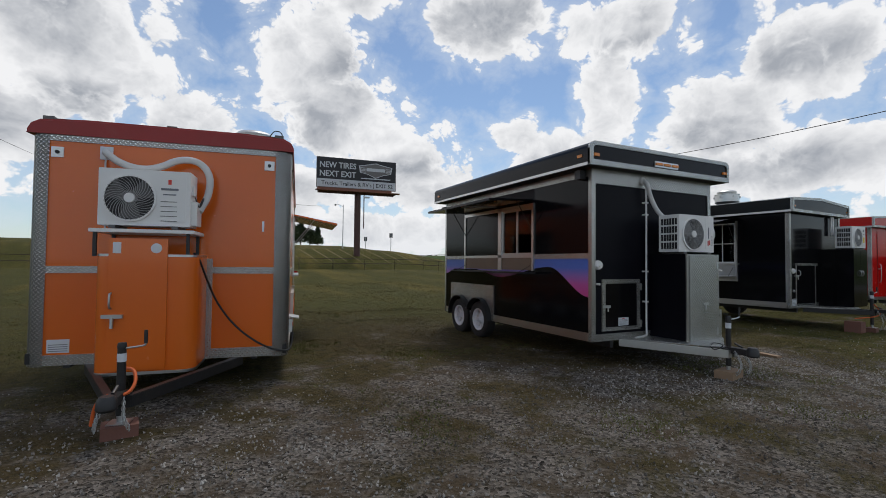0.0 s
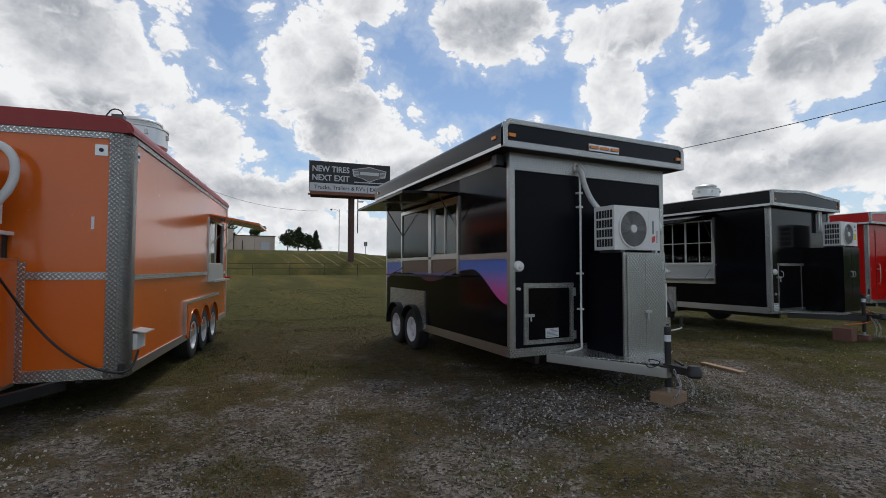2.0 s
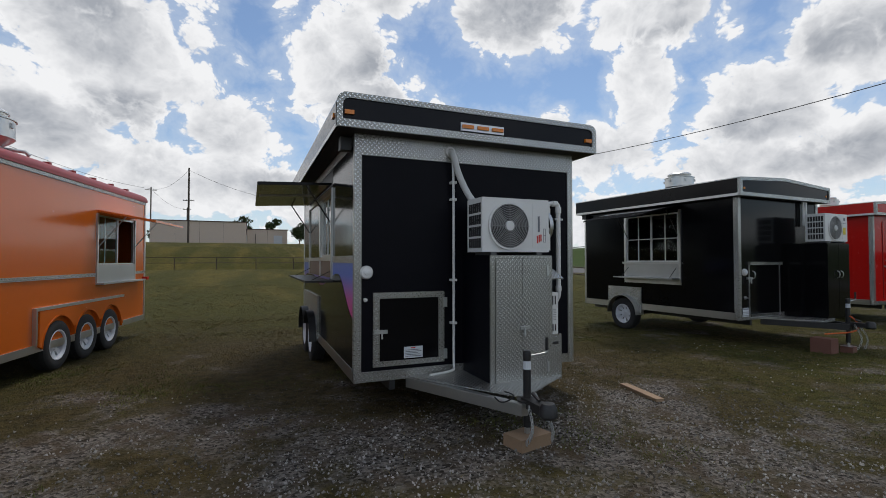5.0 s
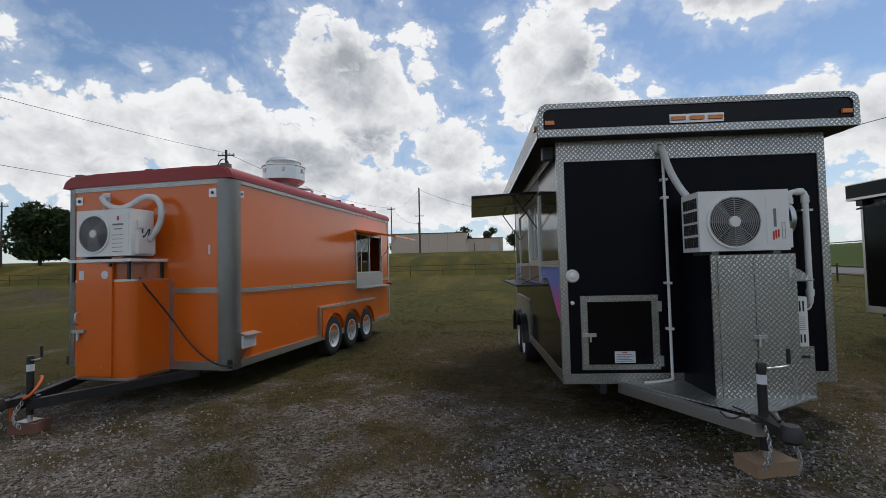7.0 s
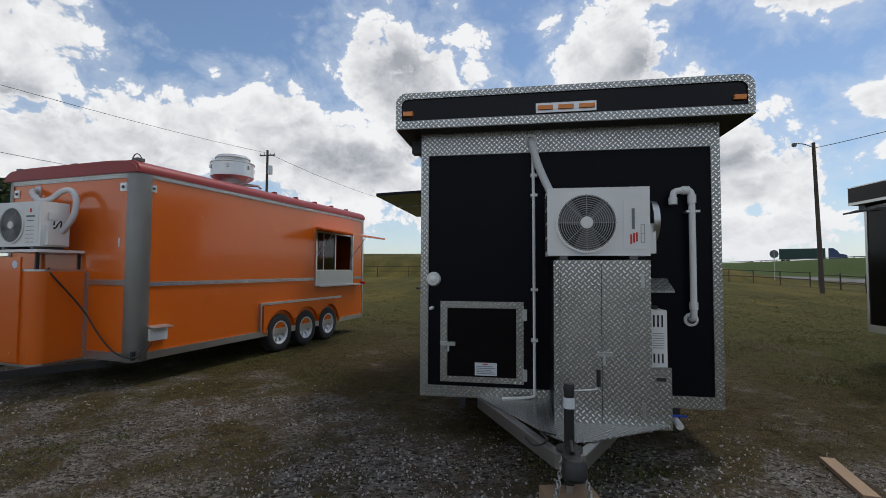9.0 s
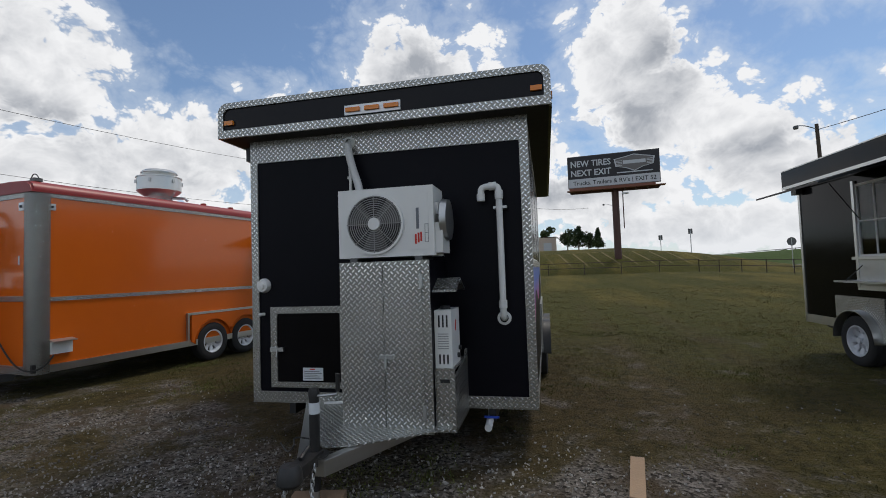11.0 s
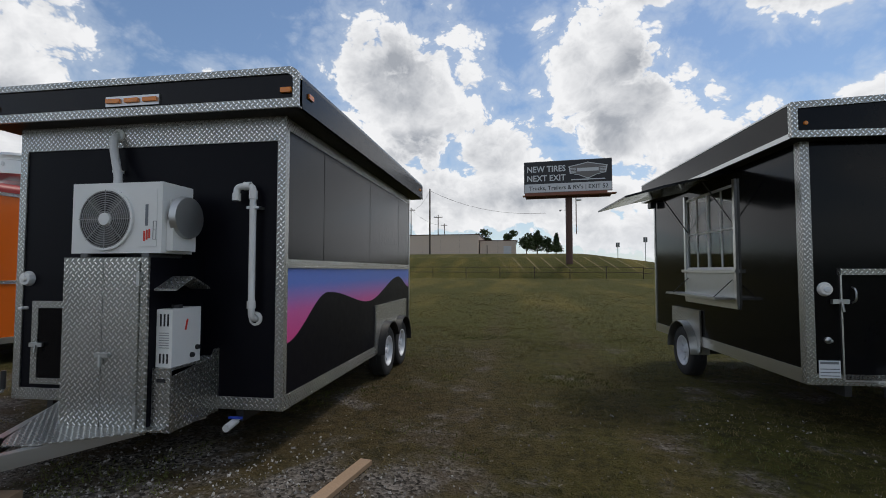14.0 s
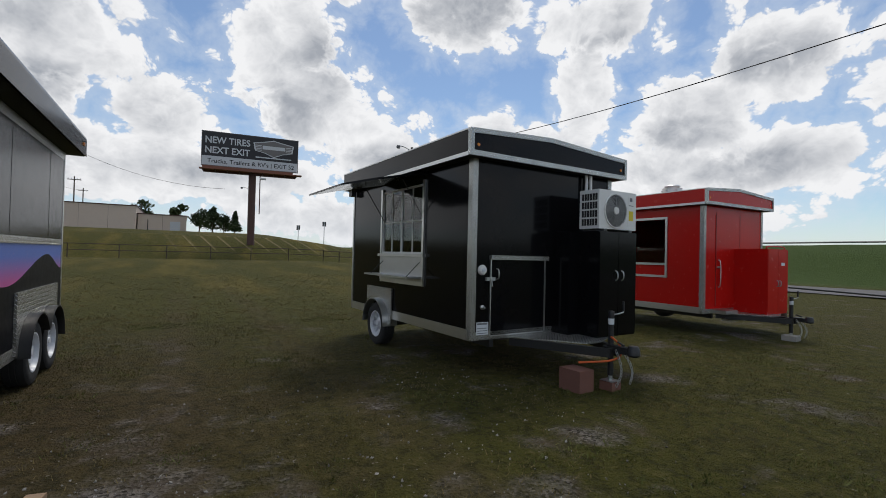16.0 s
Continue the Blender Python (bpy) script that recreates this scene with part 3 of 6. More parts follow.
def air_conditioner(parent, x0, z0, y_front, wide, tall, deep, fan_x, fan_r, spiral, mat_grille, marks):
    """An outdoor split unit that faces -y: casing with a fan opening, grille, side louvres and service cover."""
    ac = part("air_conditioner", box(x0, x0 + wide, y_front, y_front + deep, z0 + 0.03, z0 + tall), WHITE, parent, "off-white outdoor air conditioner unit", 0.012)
    cx, cz = fan_x, z0 + tall * 0.51
    part("fan_recess", lathe([(0.0, 0.0), (fan_r, 0.0), (fan_r, -0.004), (0.0, -0.004)], (cx, y_front - 0.003, cz), (0, 1, 0), 40), DARK, ac, "dark fan opening")
    b = bmesh.new()
    for k in range(3):
        a = 2 * math.pi * k / 3 + 0.5
        q = [(0.03, -0.02), (fan_r * 0.9, -0.10), (fan_r * 0.92, 0.12), (0.04, 0.05)]
        vs = [b.verts.new((cx + u * math.cos(a) - v * math.sin(a), y_front - 0.008 - 0.004 * (i % 2), cz + u * math.sin(a) + v * math.cos(a))) for i, (u, v) in enumerate(q)]
        lower = [b.verts.new((v.co.x, v.co.y + 0.002, v.co.z)) for v in vs]
        b.faces.new(vs)
        b.faces.new(lower[::-1])
        for i in range(4):
            b.faces.new((vs[i], lower[i], lower[(i + 1) % 4], vs[(i + 1) % 4]))
    bmesh.ops.recalc_face_normals(b, faces=b.faces)
    part("fan", b, GRILLE, ac)
    b = bmesh.new()
    yg = y_front - 0.018
    if spiral:
        for k in range(34):
            a = 2 * math.pi * k / 34
            pts = [(cx + r * math.cos(a + 1.1 * r / fan_r), yg, cz + r * math.sin(a + 1.1 * r / fan_r)) for r in np.linspace(0.045, fan_r, 8)]
            tube(pts, 0.0036, b, 4)
    else:
        for r in np.arange(0.06, fan_r, 0.017):
            pts = [(cx + r * math.cos(t), yg, cz + r * math.sin(t)) for t in np.linspace(0, 2 * math.pi, 37)]
            tube(pts, 0.0036, b, 4)
        for k in range(8):
            a = 2 * math.pi * k / 8
            tube([(cx + r * math.cos(a), yg, cz + r * math.sin(a)) for r in (0.04, fan_r)], 0.0035, b, 4)
    part("fan_grille", b, mat_grille, ac, "round wire fan guard")
    ring = [(fan_r + 0.012, 0.0), (fan_r + 0.012, -0.02), (fan_r - 0.006, -0.02), (fan_r - 0.006, 0.0)]
    part("fan_ring", lathe(ring, (cx, y_front, cz), (0, 1, 0), 44), WHITE, ac, smooth=True)
    part("fan_hub", lathe([(0.0, -0.03), (0.046, -0.028), (0.05, -0.02), (0.05, 0.0)], (cx, y_front, cz), (0, 1, 0), 24), WHITE, ac, smooth=True)
    sx = fan_x + fan_r + 0.05
    part("service_panel", box(sx, x0 + wide - 0.04, y_front - 0.004, y_front + 0.01, z0 + 0.08, z0 + tall - 0.05), WHITE, ac, bevel=0.002)
    part("side_cover", box(x0 + wide - 0.012, x0 + wide + 0.055, y_front + 0.05, y_front + deep - 0.03, z0 + 0.05, z0 + tall * 0.5), WHITE, ac, bevel=0.012)
    part("cover_grip", box(x0 + wide - 0.01, x0 + wide + 0.02, y_front + 0.08, y_front + 0.2, z0 + tall * 0.62, z0 + tall * 0.78), WHITE, ac, bevel=0.008)
    b = bmesh.new()
    for i in range(4):
        for j in range(6):
            box(x0 - 0.005, x0 + 0.002, y_front + 0.03 + j * (deep - 0.06) / 6, y_front + 0.03 + (j + 0.72) * (deep - 0.06) / 6, z0 + 0.07 + i * (tall - 0.1) / 4, z0 + 0.07 + (i + 0.8) * (tall - 0.1) / 4, b)
    part("side_grille", b, DARK, ac, "dark coil openings in the side")
    for f in (0.12, 0.8):
        part("foot", box(x0 + wide * f, x0 + wide * f + 0.06, y_front - 0.01, y_front + deep + 0.01, z0, z0 + 0.03), GRILLE, ac)
    for (a, c, u, v, mat) in marks:
        part("mark", box(x0 + a, x0 + a + u, y_front - 0.007, y_front - 0.003, z0 + c, z0 + c + v), mat, ac, "small printed mark")
    return ac


def tongue(parent, cx, y_tip, spread, y_back, z, mat=FRAME, plate=None):
    """The A-shaped drawbar, its coupler, jack with crank, and safety chains."""
    for s in (-1, 1):
        b = prism([(cx + s * spread - 0.04, y_back), (cx + s * spread + 0.04, y_back), (cx + s * 0.06 + 0.035, y_tip + 0.1), (cx + s * 0.06 - 0.035, y_tip + 0.1)], "z", z - 0.10, z)
        part("drawbar", b, mat, parent, bevel=0.004)
    b = box(cx - 0.05, cx + 0.05, y_tip - 0.12, y_tip + 0.18, z - 0.04, z + 0.035)
    lathe([(0.0, 0.07), (0.05, 0.065), (0.07, 0.03), (0.075, -0.03), (0.06, -0.05)], (cx, y_tip - 0.14, z), (0, 0, 1), 20, b)
    tube([(cx, y_tip - 0.02, z + 0.05), (cx, y_tip + 0.08, z + 0.085)], 0.014, b, 8)
    part("coupler", b, FRAME, parent, "black ball coupler", smooth=True)
    jy = y_tip + 0.16
    jack = part("jack", tube([(cx, jy, 0.16), (cx, jy, z + 0.40)], 0.033, seg=16), FRAME, parent, "black tongue jack", smooth=True)
    part("inner_post", tube([(cx, jy, 0.105), (cx, jy, 0.30)], 0.024, seg=14), STEEL, jack, smooth=True)
    part("foot_plate", box(cx - 0.08, cx + 0.08, jy - 0.08, jy + 0.08, 0.098, 0.106), STEEL, jack)
    part("flange", lathe([(0.0, 0.015), (0.085, 0.015), (0.085, 0.0), (0.0, 0.0)], (cx, jy, z + 0.002), (0, 0, 1), 20), FRAME, jack)
    part("cap", lathe([(0.0, 0.03), (0.03, 0.026), (0.036, 0.0), (0.036, -0.02)], (cx, jy, z + 0.40), (0, 0, 1), 16), FRAME, jack, smooth=True)
    part("sticker", lathe([(0.0345, 0.0), (0.0345, 0.07)], (cx, jy, z + 0.27), (0, 0, 1), 16), PAPER, jack, "white warning sticker")
    crank = bend([(cx, jy, z + 0.38), (cx + 0.06, jy - 0.02, z + 0.385), (cx + 0.17, jy - 0.03, z + 0.40), (cx + 0.18, jy - 0.03, z + 0.41), (cx + 0.18, jy - 0.03, z + 0.44)], 2)
    part("crank", tube(crank, 0.008, seg=8), STEEL, jack, smooth=True)
    part("crank_grip", tube([(cx + 0.18, jy - 0.03, z + 0.42), (cx + 0.18, jy - 0.03, z + 0.53)], 0.014, seg=10), FRAME, jack, smooth=True)
    for s in (-1, 1):
        b = bmesh.new()
        n = 13
        for i in range(n):
            t = i / (n - 1)
            p = Vector((cx + s * (0.06 + 0.06 * t), jy - 0.12 - 0.10 * math.sin(math.pi * t * 0.8), z - 0.02 - (z - 0.12) * t))
            ring = []
            for q in range(9):
                a = 2 * math.pi * q / 8
                u, v = 0.012 * math.cos(a), 0.024 * math.sin(a)
                ring.append(p + (Vector((u, 0, v)) if i % 2 else Vector((0, u, v))))
            tube(ring, 0.0042, b, 5)
        part("safety_chain", b, STEEL, parent, smooth=True)
    return jy


def timber_block(x, y, rz, wx, wy, tall, mat, label):
    ob = part("wood_block", box(-wx / 2, wx / 2, -wy / 2, wy / 2, 0, tall), mat, bevel=0.006)
    ob.matrix_world = pose(x, y, height(x, y) - 0.01, 0, 0, rz)
    return tagged(ob, label, "block")


# ---------------------------------------------------------------- black trailer with the mural
W, L, ZB, ZR = 2.59, 4.95, 0.36, 2.82
t2 = thing("food_trailer", pose(0, 0, 0), "black food trailer with blue and pink mural, awning hatch open", "trailer", "food trailers on the lot")
HOLE = (1.45, 3.90, 1.60, 2.40)   # service opening in the serving side: y, y, z, z


def shell(parent, w, length, zb, zt, hole, mat, thick=0.05, hole_side=0):
    """Floor, four walls with thickness and the service opening, as parts."""
    part("floor_pan", box(0.01, w - 0.01, 0.01, length - 0.01, zb + 0.02, zb + 0.12), FRAME, parent)
    part("front_wall", box(0, w, 0, thick, zb, zt), mat, parent)
    part("rear_wall", box(0, w, length - thick, length, zb, zt), mat, parent)
    xs = (0, thick) if hole_side == 0 else (w - thick, w)
    xo = (w - thick, w) if hole_side == 0 else (0, thick)
    y0, y1, z0, z1 = hole
    for a in ((thick, y0, zb, zt), (y1, length - thick, zb, zt), (y0, y1, zb, z0), (y0, y1, z1, zt)):
        part("serving_wall", box(*xs, *a), mat, parent)
    part("side_wall", box(*xo, thick, length - thick, zb, zt), mat, parent)
    part("inner_lining", box(thick + 0.3, w - thick - 0.3, thick + 0.5, length - thick - 0.3, zt - 0.06, zt - 0.02), INTERIOR, parent)


shell(t2, W, L, ZB, 2.80, HOLE, SATIN)
# roof box that stands out all round
rx0, rx1, ry0, ry1 = -0.215, W + 0.215, -0.20, 5.15
roof = part("roof", prism(round_slab(rx0, rx1, ZR, 3.13, 0.09), "y", ry0 + 0.012, ry1), SHEEN, t2, "black roof box with overhang", smooth=True)
part("soffit", box(rx0 + 0.02, rx1 - 0.02, ry0 + 0.02, ry1 - 0.02, ZR - 0.012, ZR - 0.002), SOFFIT, roof)
outer, inner = round_slab(rx0, rx1, ZR - 0.01, 3.14, 0.095), round_slab(rx0 + 0.055, rx1 - 0.055, ZR + 0.065, 3.085, 0.06)
bm = bmesh.new()
fa, fb = [bm.verts.new((x, ry0 - 0.004, z)) for x, z in outer], [bm.verts.new((x, ry0 - 0.004, z)) for x, z in inner]
ga, gb = [bm.verts.new((x, ry0 + 0.05, z)) for x, z in outer], [bm.verts.new((x, ry0 + 0.012, z)) for x, z in inner]
for i in range(len(outer)):
    j = (i + 1) % len(outer)
    bm.faces.new((fa[i], fa[j], fb[j], fb[i]))
    bm.faces.new((fa[j], fa[i], ga[i], ga[j]))
    bm.faces.new((fb[i], fb[j], gb[j], gb[i]))
bmesh.ops.recalc_face_normals(bm, faces=bm.faces)
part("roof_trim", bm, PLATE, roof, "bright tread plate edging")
for x, s in ((rx0, -1), (rx1, 1)):
    b = box(min(x, x + s * 0.004), max(x, x + s * 0.004), ry0 + 0.05, ry1, ZR - 0.01, ZR + 0.03)
    part("drip_edge", b, ALU if s < 0 else SHEEN, roof)
pl = part("marker_plate", box(1.05, 1.56, ry0 - 0.003, ry0 + 0.013, 2.90, 2.985), ALU, roof, "aluminium plate with three amber lamps", 0.003)
for x in (1.13, 1.305, 1.48):
    part("marker_lamp", box(x - 0.065, x + 0.065, ry0 - 0.022, ry0 - 0.003, 2.925, 2.96), AMBER, pl, bevel=0.008)
for x in (-0.10, 2.69):
    part("corner_lamp", box(x - 0.045, x + 0.045, ry0 - 0.012, ry0 + 0.012, 2.93, 2.97), AMBER, roof, "amber clearance lamp", 0.008)
for x in (rx0 - 0.014, rx1):
    for y in (0.0, 4.9):
        part("side_lamp", box(x, x + 0.014, y - 0.045, y + 0.045, 2.93, 2.97), AMBER, roof, "amber clearance lamp", 0.006)
for y, r in ((1.6, 0.16), (2.9, 0.2)):
    part("roof_vent", lathe([(r, 0), (r, 0.05), (r * 0.7, 0.1), (0.0, 0.12)], (1.9, y, 3.13), (0, 0, 1), 20), GRILLE, t2, "dark low roof vent", smooth=True)
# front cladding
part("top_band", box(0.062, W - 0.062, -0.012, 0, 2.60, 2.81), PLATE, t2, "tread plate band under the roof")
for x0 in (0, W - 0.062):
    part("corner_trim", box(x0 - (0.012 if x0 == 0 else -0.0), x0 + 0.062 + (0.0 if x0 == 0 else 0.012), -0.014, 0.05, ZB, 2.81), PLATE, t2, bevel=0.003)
for x0 in (0, W):
    part("rear_corner_trim", box(x0 - 0.012, x0 + 0.012, L - 0.05, L + 0.012, ZB, 2.81), ALU, t2)
part("bottom_band", box(0.062, W - 0.062, -0.012, 0, ZB, ZB + 0.10), PLATE, t2)
for x0, s in ((0, -1), (W, 1)):
    b = box(min(x0, x0 + s * 0.012), max(x0, x0 + s * 0.012), 0.05, L, ZB, ZB + 0.12)
    part("sill_band", b, ALU if s < 0 else PLATE, t2, "bright sill trim")
    b = box(min(x0, x0 + s * 0.010), max(x0, x0 + s * 0.010), 0.05, L - 0.05, 2.70, 2.80)
    part("eave_band", b, PLATE, t2)
for x0, s, segs in ((0, -1, ((0.05, 1.40), (3.97, L - 0.05))), (W, 1, ((0.05, L - 0.05),))):
    for a, b in segs:
        part("belt_rail", box(min(x0, x0 + s * 0.014), max(x0, x0 + s * 0.014), a, b, 1.53, 1.605), PLATE, t2, "tread plate belt rail", 0.003)


def hill_line(knots, y):
    """A smooth skyline through knots of (y, z)."""
    for (a, za), (b, zb_) in zip(knots, knots[1:]):
        if a <= y <= b:
            t = (y - a) / (b - a)
            return za + (zb_ - za) * (t * t * (3 - 2 * t))
    return knots[-1][1]


HILL_R = [(0.05, 0.90), (0.98, 1.29), (2.45, 1.11), (4.1, 1.41), (4.9, 1.22)]
HILL_L = [(0.05, 0.98), (1.0, 1.40), (2.55, 1.20), (3.5, 1.33), (4.4, 1.33), (4.9, 1.22)]
for x0, s, knots in ((0, -1, HILL_L), (W, 1, HILL_R)):
    a, b = sorted((x0, x0 + s * 0.004))
    mural = part("mural_panel", box(a, b, 0.05, L - 0.012, 0.80, 1.53), MURAL, t2, "blue to pink sunset mural wrap")
    ys = [0.05 + (L - 0.07) * i / 60 for i in range(61)]
    outline = [(y, hill_line(knots, y)) for y in ys] + [(ys[-1], ZB + 0.12), (ys[0], ZB + 0.12)]
    a, b = sorted((x0 + s * 0.004, x0 + s * 0.009))
    part("hill_panel", prism(outline, "x", a, b), BLACK if s < 0 else SATIN, t2, "black hill silhouette")
# upper panels of the closed side, joined with rivets
for i in range(6):
    y0, y1 = 0.05 + i * 0.808, 0.05 + (i + 1) * 0.808
    sheet = part("wall_sheet", box(W, W + 0.006 + 0.002 * (i % 2), y0 + 0.003, y1 - 0.003, 1.605, 2.70), SHEEN, t2)
    b = bmesh.new()
    for j in range(12):
        for y in (y0 + 0.02, (y0 + y1) / 2):
            lathe([(0.0045, 0.0), (0.004, 0.002), (0.0, 0.0025)], (W + 0.008, y, 1.65 + j * 0.09), (1, 0, 0), 6, b)
    tagged(part("rivets", b, SHEEN, sheet), kind="stuff")
for y0, y1 in ((0.05, 1.40), (3.97, L - 0.05)):
    part("wall_sheet", box(-0.006, 0, y0, y1, 1.605, 2.70), BLACK, t2)
# serving hatch
fr = part("hatch_frame", box(-0.03, 0.02, 1.40, 1.455, 1.33, 2.46), ALU, t2, "aluminium hatch frame")
for a in ((2.44, 2.56, 1.33, 2.46), (3.90, 3.955, 1.33, 2.46)):
    part("frame_post", box(-0.03, 0.02, *a), ALU, fr, bevel=0.004)
for z in ((1.55, 1.60), (2.40, 2.46)):
    part("frame_rail", box(-0.03, 0.02, 1.455, 3.90, *z), ALU, fr)
part("counter_board", box(-0.016, -0.002, 1.455, 2.44, 1.34, 1.55), TAN, t2, "tan board under the window")
part("counter_board", box(-0.016, -0.002, 2.56, 3.90, 1.34, 1.55), TAN, t2, "tan board under the window")
part("serving_shelf", box(-0.34, -0.012, 1.36, 3.97, 1.285, 1.31), FRAME, t2, "black folding serving shelf", 0.004)
for y in (1.5, 3.85):
    part("shelf_bracket", tube([(-0.005, y, 1.43), (-0.30, y, 1.285)], 0.005, seg=6), FRAME, t2)
win = part("sliding_window", box(0.0, 0.03, 1.455, 1.49, 1.60, 2.40), ALU, t2, "sliding serving window in aluminium frame")
for y in (1.93, 2.405):
    part("stile", box(0.0, 0.03, y, y + 0.035, 1.60, 2.40), ALU, win)
for z in (1.60, 2.365):
    part("sash_rail", box(0.002, 0.028, 1.49, 2.405, z, z + 0.035), ALU, win)
for y0, y1 in ((1.49, 1.93), (1.965, 2.405)):
    p = part("pane", box(0.012, 0.018, y0, y1, 1.635, 2.365), GLASS, win, "clear window pane")
    p.visible_shadow = False
part("closed_shutter", box(-0.012, 0.02, 2.57, 3.89, 1.61, 2.39), BLACK, t2, "closed black shutter panel")
aw = part("awning_hatch", prism([(-0.02, 2.49), (-0.02, 2.52), (-0.88, 2.485), (-0.88, 2.445)], "y", 1.42, 3.95), BLACK, t2, "raised black awning hatch", 0.004)
part("awning_rib", prism([(-0.1, 2.472), (-0.1, 2.492), (-0.84, 2.455), (-0.84, 2.435)], "y", 2.48, 2.52), ALU, aw)
for y in (1.47, 3.90):
    part("gas_strut", tube([(-0.02, y, 2.02), (-0.32, y, 2.475)], 0.009, seg=8), FRAME, aw, smooth=True)
part("flood_lamp", box(-0.16, -0.06, 4.70, 4.86, 2.60, 2.70), FRAME, t2, "small black flood lamp", 0.008)
part("corner_speaker", box(-0.13, -0.02, 0.10, 0.22, 2.66, 2.79), FRAME, t2, "small black flood lamp", 0.008)
# hatch door in the front wall
hx0, hx1, hz0, hz1 = 0.18, 0.94, 0.50, 1.235
fr = part("locker_frame", box(hx0, hx0 + 0.065, -0.022, 0, hz0, hz1), PLATE, t2, "tread plate frame of a locker door")
part("frame_post", box(hx1 - 0.065, hx1, -0.022, 0, hz0, hz1), PLATE, fr)
part("frame_rail", box(hx0 + 0.065, hx1 - 0.065, -0.022, 0, hz1 - 0.06, hz1), PLATE, fr)
part("frame_rail", box(hx0 + 0.065, hx1 - 0.065, -0.022, 0, hz0, hz0 + 0.05), PLATE, fr)
door = part("locker_door", box(hx0 + 0.067, hx1 - 0.067, -0.014, 0, hz0 + 0.052, hz1 - 0.062), BLACK, t2, "black locker door with latch", 0.003)
part("label", box(0.50, 0.70, -0.018, -0.014, 0.565, 0.68), PAPER, door, "white data label")
for i in range(5):
    part("print_line", box(0.515, 0.685 - 0.02 * (i % 3), -0.020, -0.018, 0.580 + i * 0.016, 0.586 + i * 0.016), INK, door)
part("print_line", box(0.57, 0.62, -0.020, -0.018, 0.662, 0.672), REDINK, door)
part("latch", box(0.185, 0.32, -0.045, -0.022, 0.83, 0.865), STEEL, door, "zinc slide latch", 0.004)
part("latch_pin", tube([(0.26, -0.05, 0.845), (0.26, -0.055, 0.78)], 0.009, seg=8), STEEL, door, smooth=True)
for z in (0.58, 1.12):
    part("hinge", box(hx1 - 0.01, hx1 + 0.03, -0.03, -0.002, z - 0.05, z + 0.05), STEEL, door)
inlet = part("shore_inlet", lathe([(0.0, 0.05), (0.055, 0.045), (0.06, 0.03), (0.068, 0.012), (0.068, 0.0)], (0.112, 0, 1.437), (0, -1, 0), 26), PVC, t2, "round white power inlet", smooth=True)
part("inlet_cap", lathe([(0.0, 0.066), (0.026, 0.06), (0.03, 0.045)], (0.112, 0, 1.437), (0, -1, 0), 18), WHITE, inlet, smooth=True)
part("drain_tap", tube([(0.10, 0, 1.17), (0.10, -0.05, 1.17), (0.085, -0.06, 1.165)], 0.016, seg=10), PVC, t2, smooth=True)
# conduit and hose to the unit
pipe = bend([(1.015, -0.005, 2.72), (1.015, -0.06, 2.72), (1.03, -0.06, 2.5), (1.035, -0.05, 1.2), (1.035, -0.05, 0.44), (1.035, -0.06, 0.40), (0.75, -0.10, 0.39)], 3)
part("conduit", tube(pipe, 0.014, seg=10), PVC, t2, "thin white drain conduit", smooth=True)
for z in (2.38, 2.2, 1.35, 0.9):
    part("pipe_clip", box(1.005, 1.065, -0.07, -0.001, z - 0.012, z + 0.012), PVC, t2)
part("hose_collar", lathe([(0.055, 0.0), (0.055, 0.03), (0.03, 0.04)], (1.01, 0, 2.71), (0, -1, 0), 20), PVC, t2, smooth=True)
part("line_set", tube(bend([(1.01, -0.02, 2.70), (1.02, -0.09, 2.66), (1.06, -0.10, 2.48), (1.15, -0.14, 2.26), (1.2, -0.26, 2.12)], 3), 0.034, seg=12), WRAP, t2, "grey wrapped refrigerant hose", smooth=True)
marks = [(0.622, 0.12, 0.014, 0.075, REDINK), (0.643, 0.13, 0.014, 0.075, REDINK), (0.664, 0.14, 0.014, 0.07, REDINK), (0.635, 0.235, 0.022, 0.16, INK), (0.70, 0.13, 0.004, 0.14, GUARD), (0.725, 0.13, 0.004, 0.14, GUARD), (0.70, 0.13, 0.03, 0.004, GUARD), (0.70, 0.20, 0.03, 0.004, GUARD), (0.70, 0.266, 0.03, 0.004, GUARD)]
ac = air_conditioner(t2, 1.125, 1.61, -0.53, 0.77, 0.565, 0.33, 1.425, 0.225, False, GUARD, marks)
part("line_cover", lathe([(0.0, 0.05), (0.16, 0.05), (0.17, 0.0)], (1.93, -0.34, 1.92), (1, 0, 0), 24), STEEL, ac, "round metal cover behind the unit", smooth=True)
# tread plate cabinet
cx0, cx1, cy, cz1 = 1.165, 1.87, -0.62, 1.605
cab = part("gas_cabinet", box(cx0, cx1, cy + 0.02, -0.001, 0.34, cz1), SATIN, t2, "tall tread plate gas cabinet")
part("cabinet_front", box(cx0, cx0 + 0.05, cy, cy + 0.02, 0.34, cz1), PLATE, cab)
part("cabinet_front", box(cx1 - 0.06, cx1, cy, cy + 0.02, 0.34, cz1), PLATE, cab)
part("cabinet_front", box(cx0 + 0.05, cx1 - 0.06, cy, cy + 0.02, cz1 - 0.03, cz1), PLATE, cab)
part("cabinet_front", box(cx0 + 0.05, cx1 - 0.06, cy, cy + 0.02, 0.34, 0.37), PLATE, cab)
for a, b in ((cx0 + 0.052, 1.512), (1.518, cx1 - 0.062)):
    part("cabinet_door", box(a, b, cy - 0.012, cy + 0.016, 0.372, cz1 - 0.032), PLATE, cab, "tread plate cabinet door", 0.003)
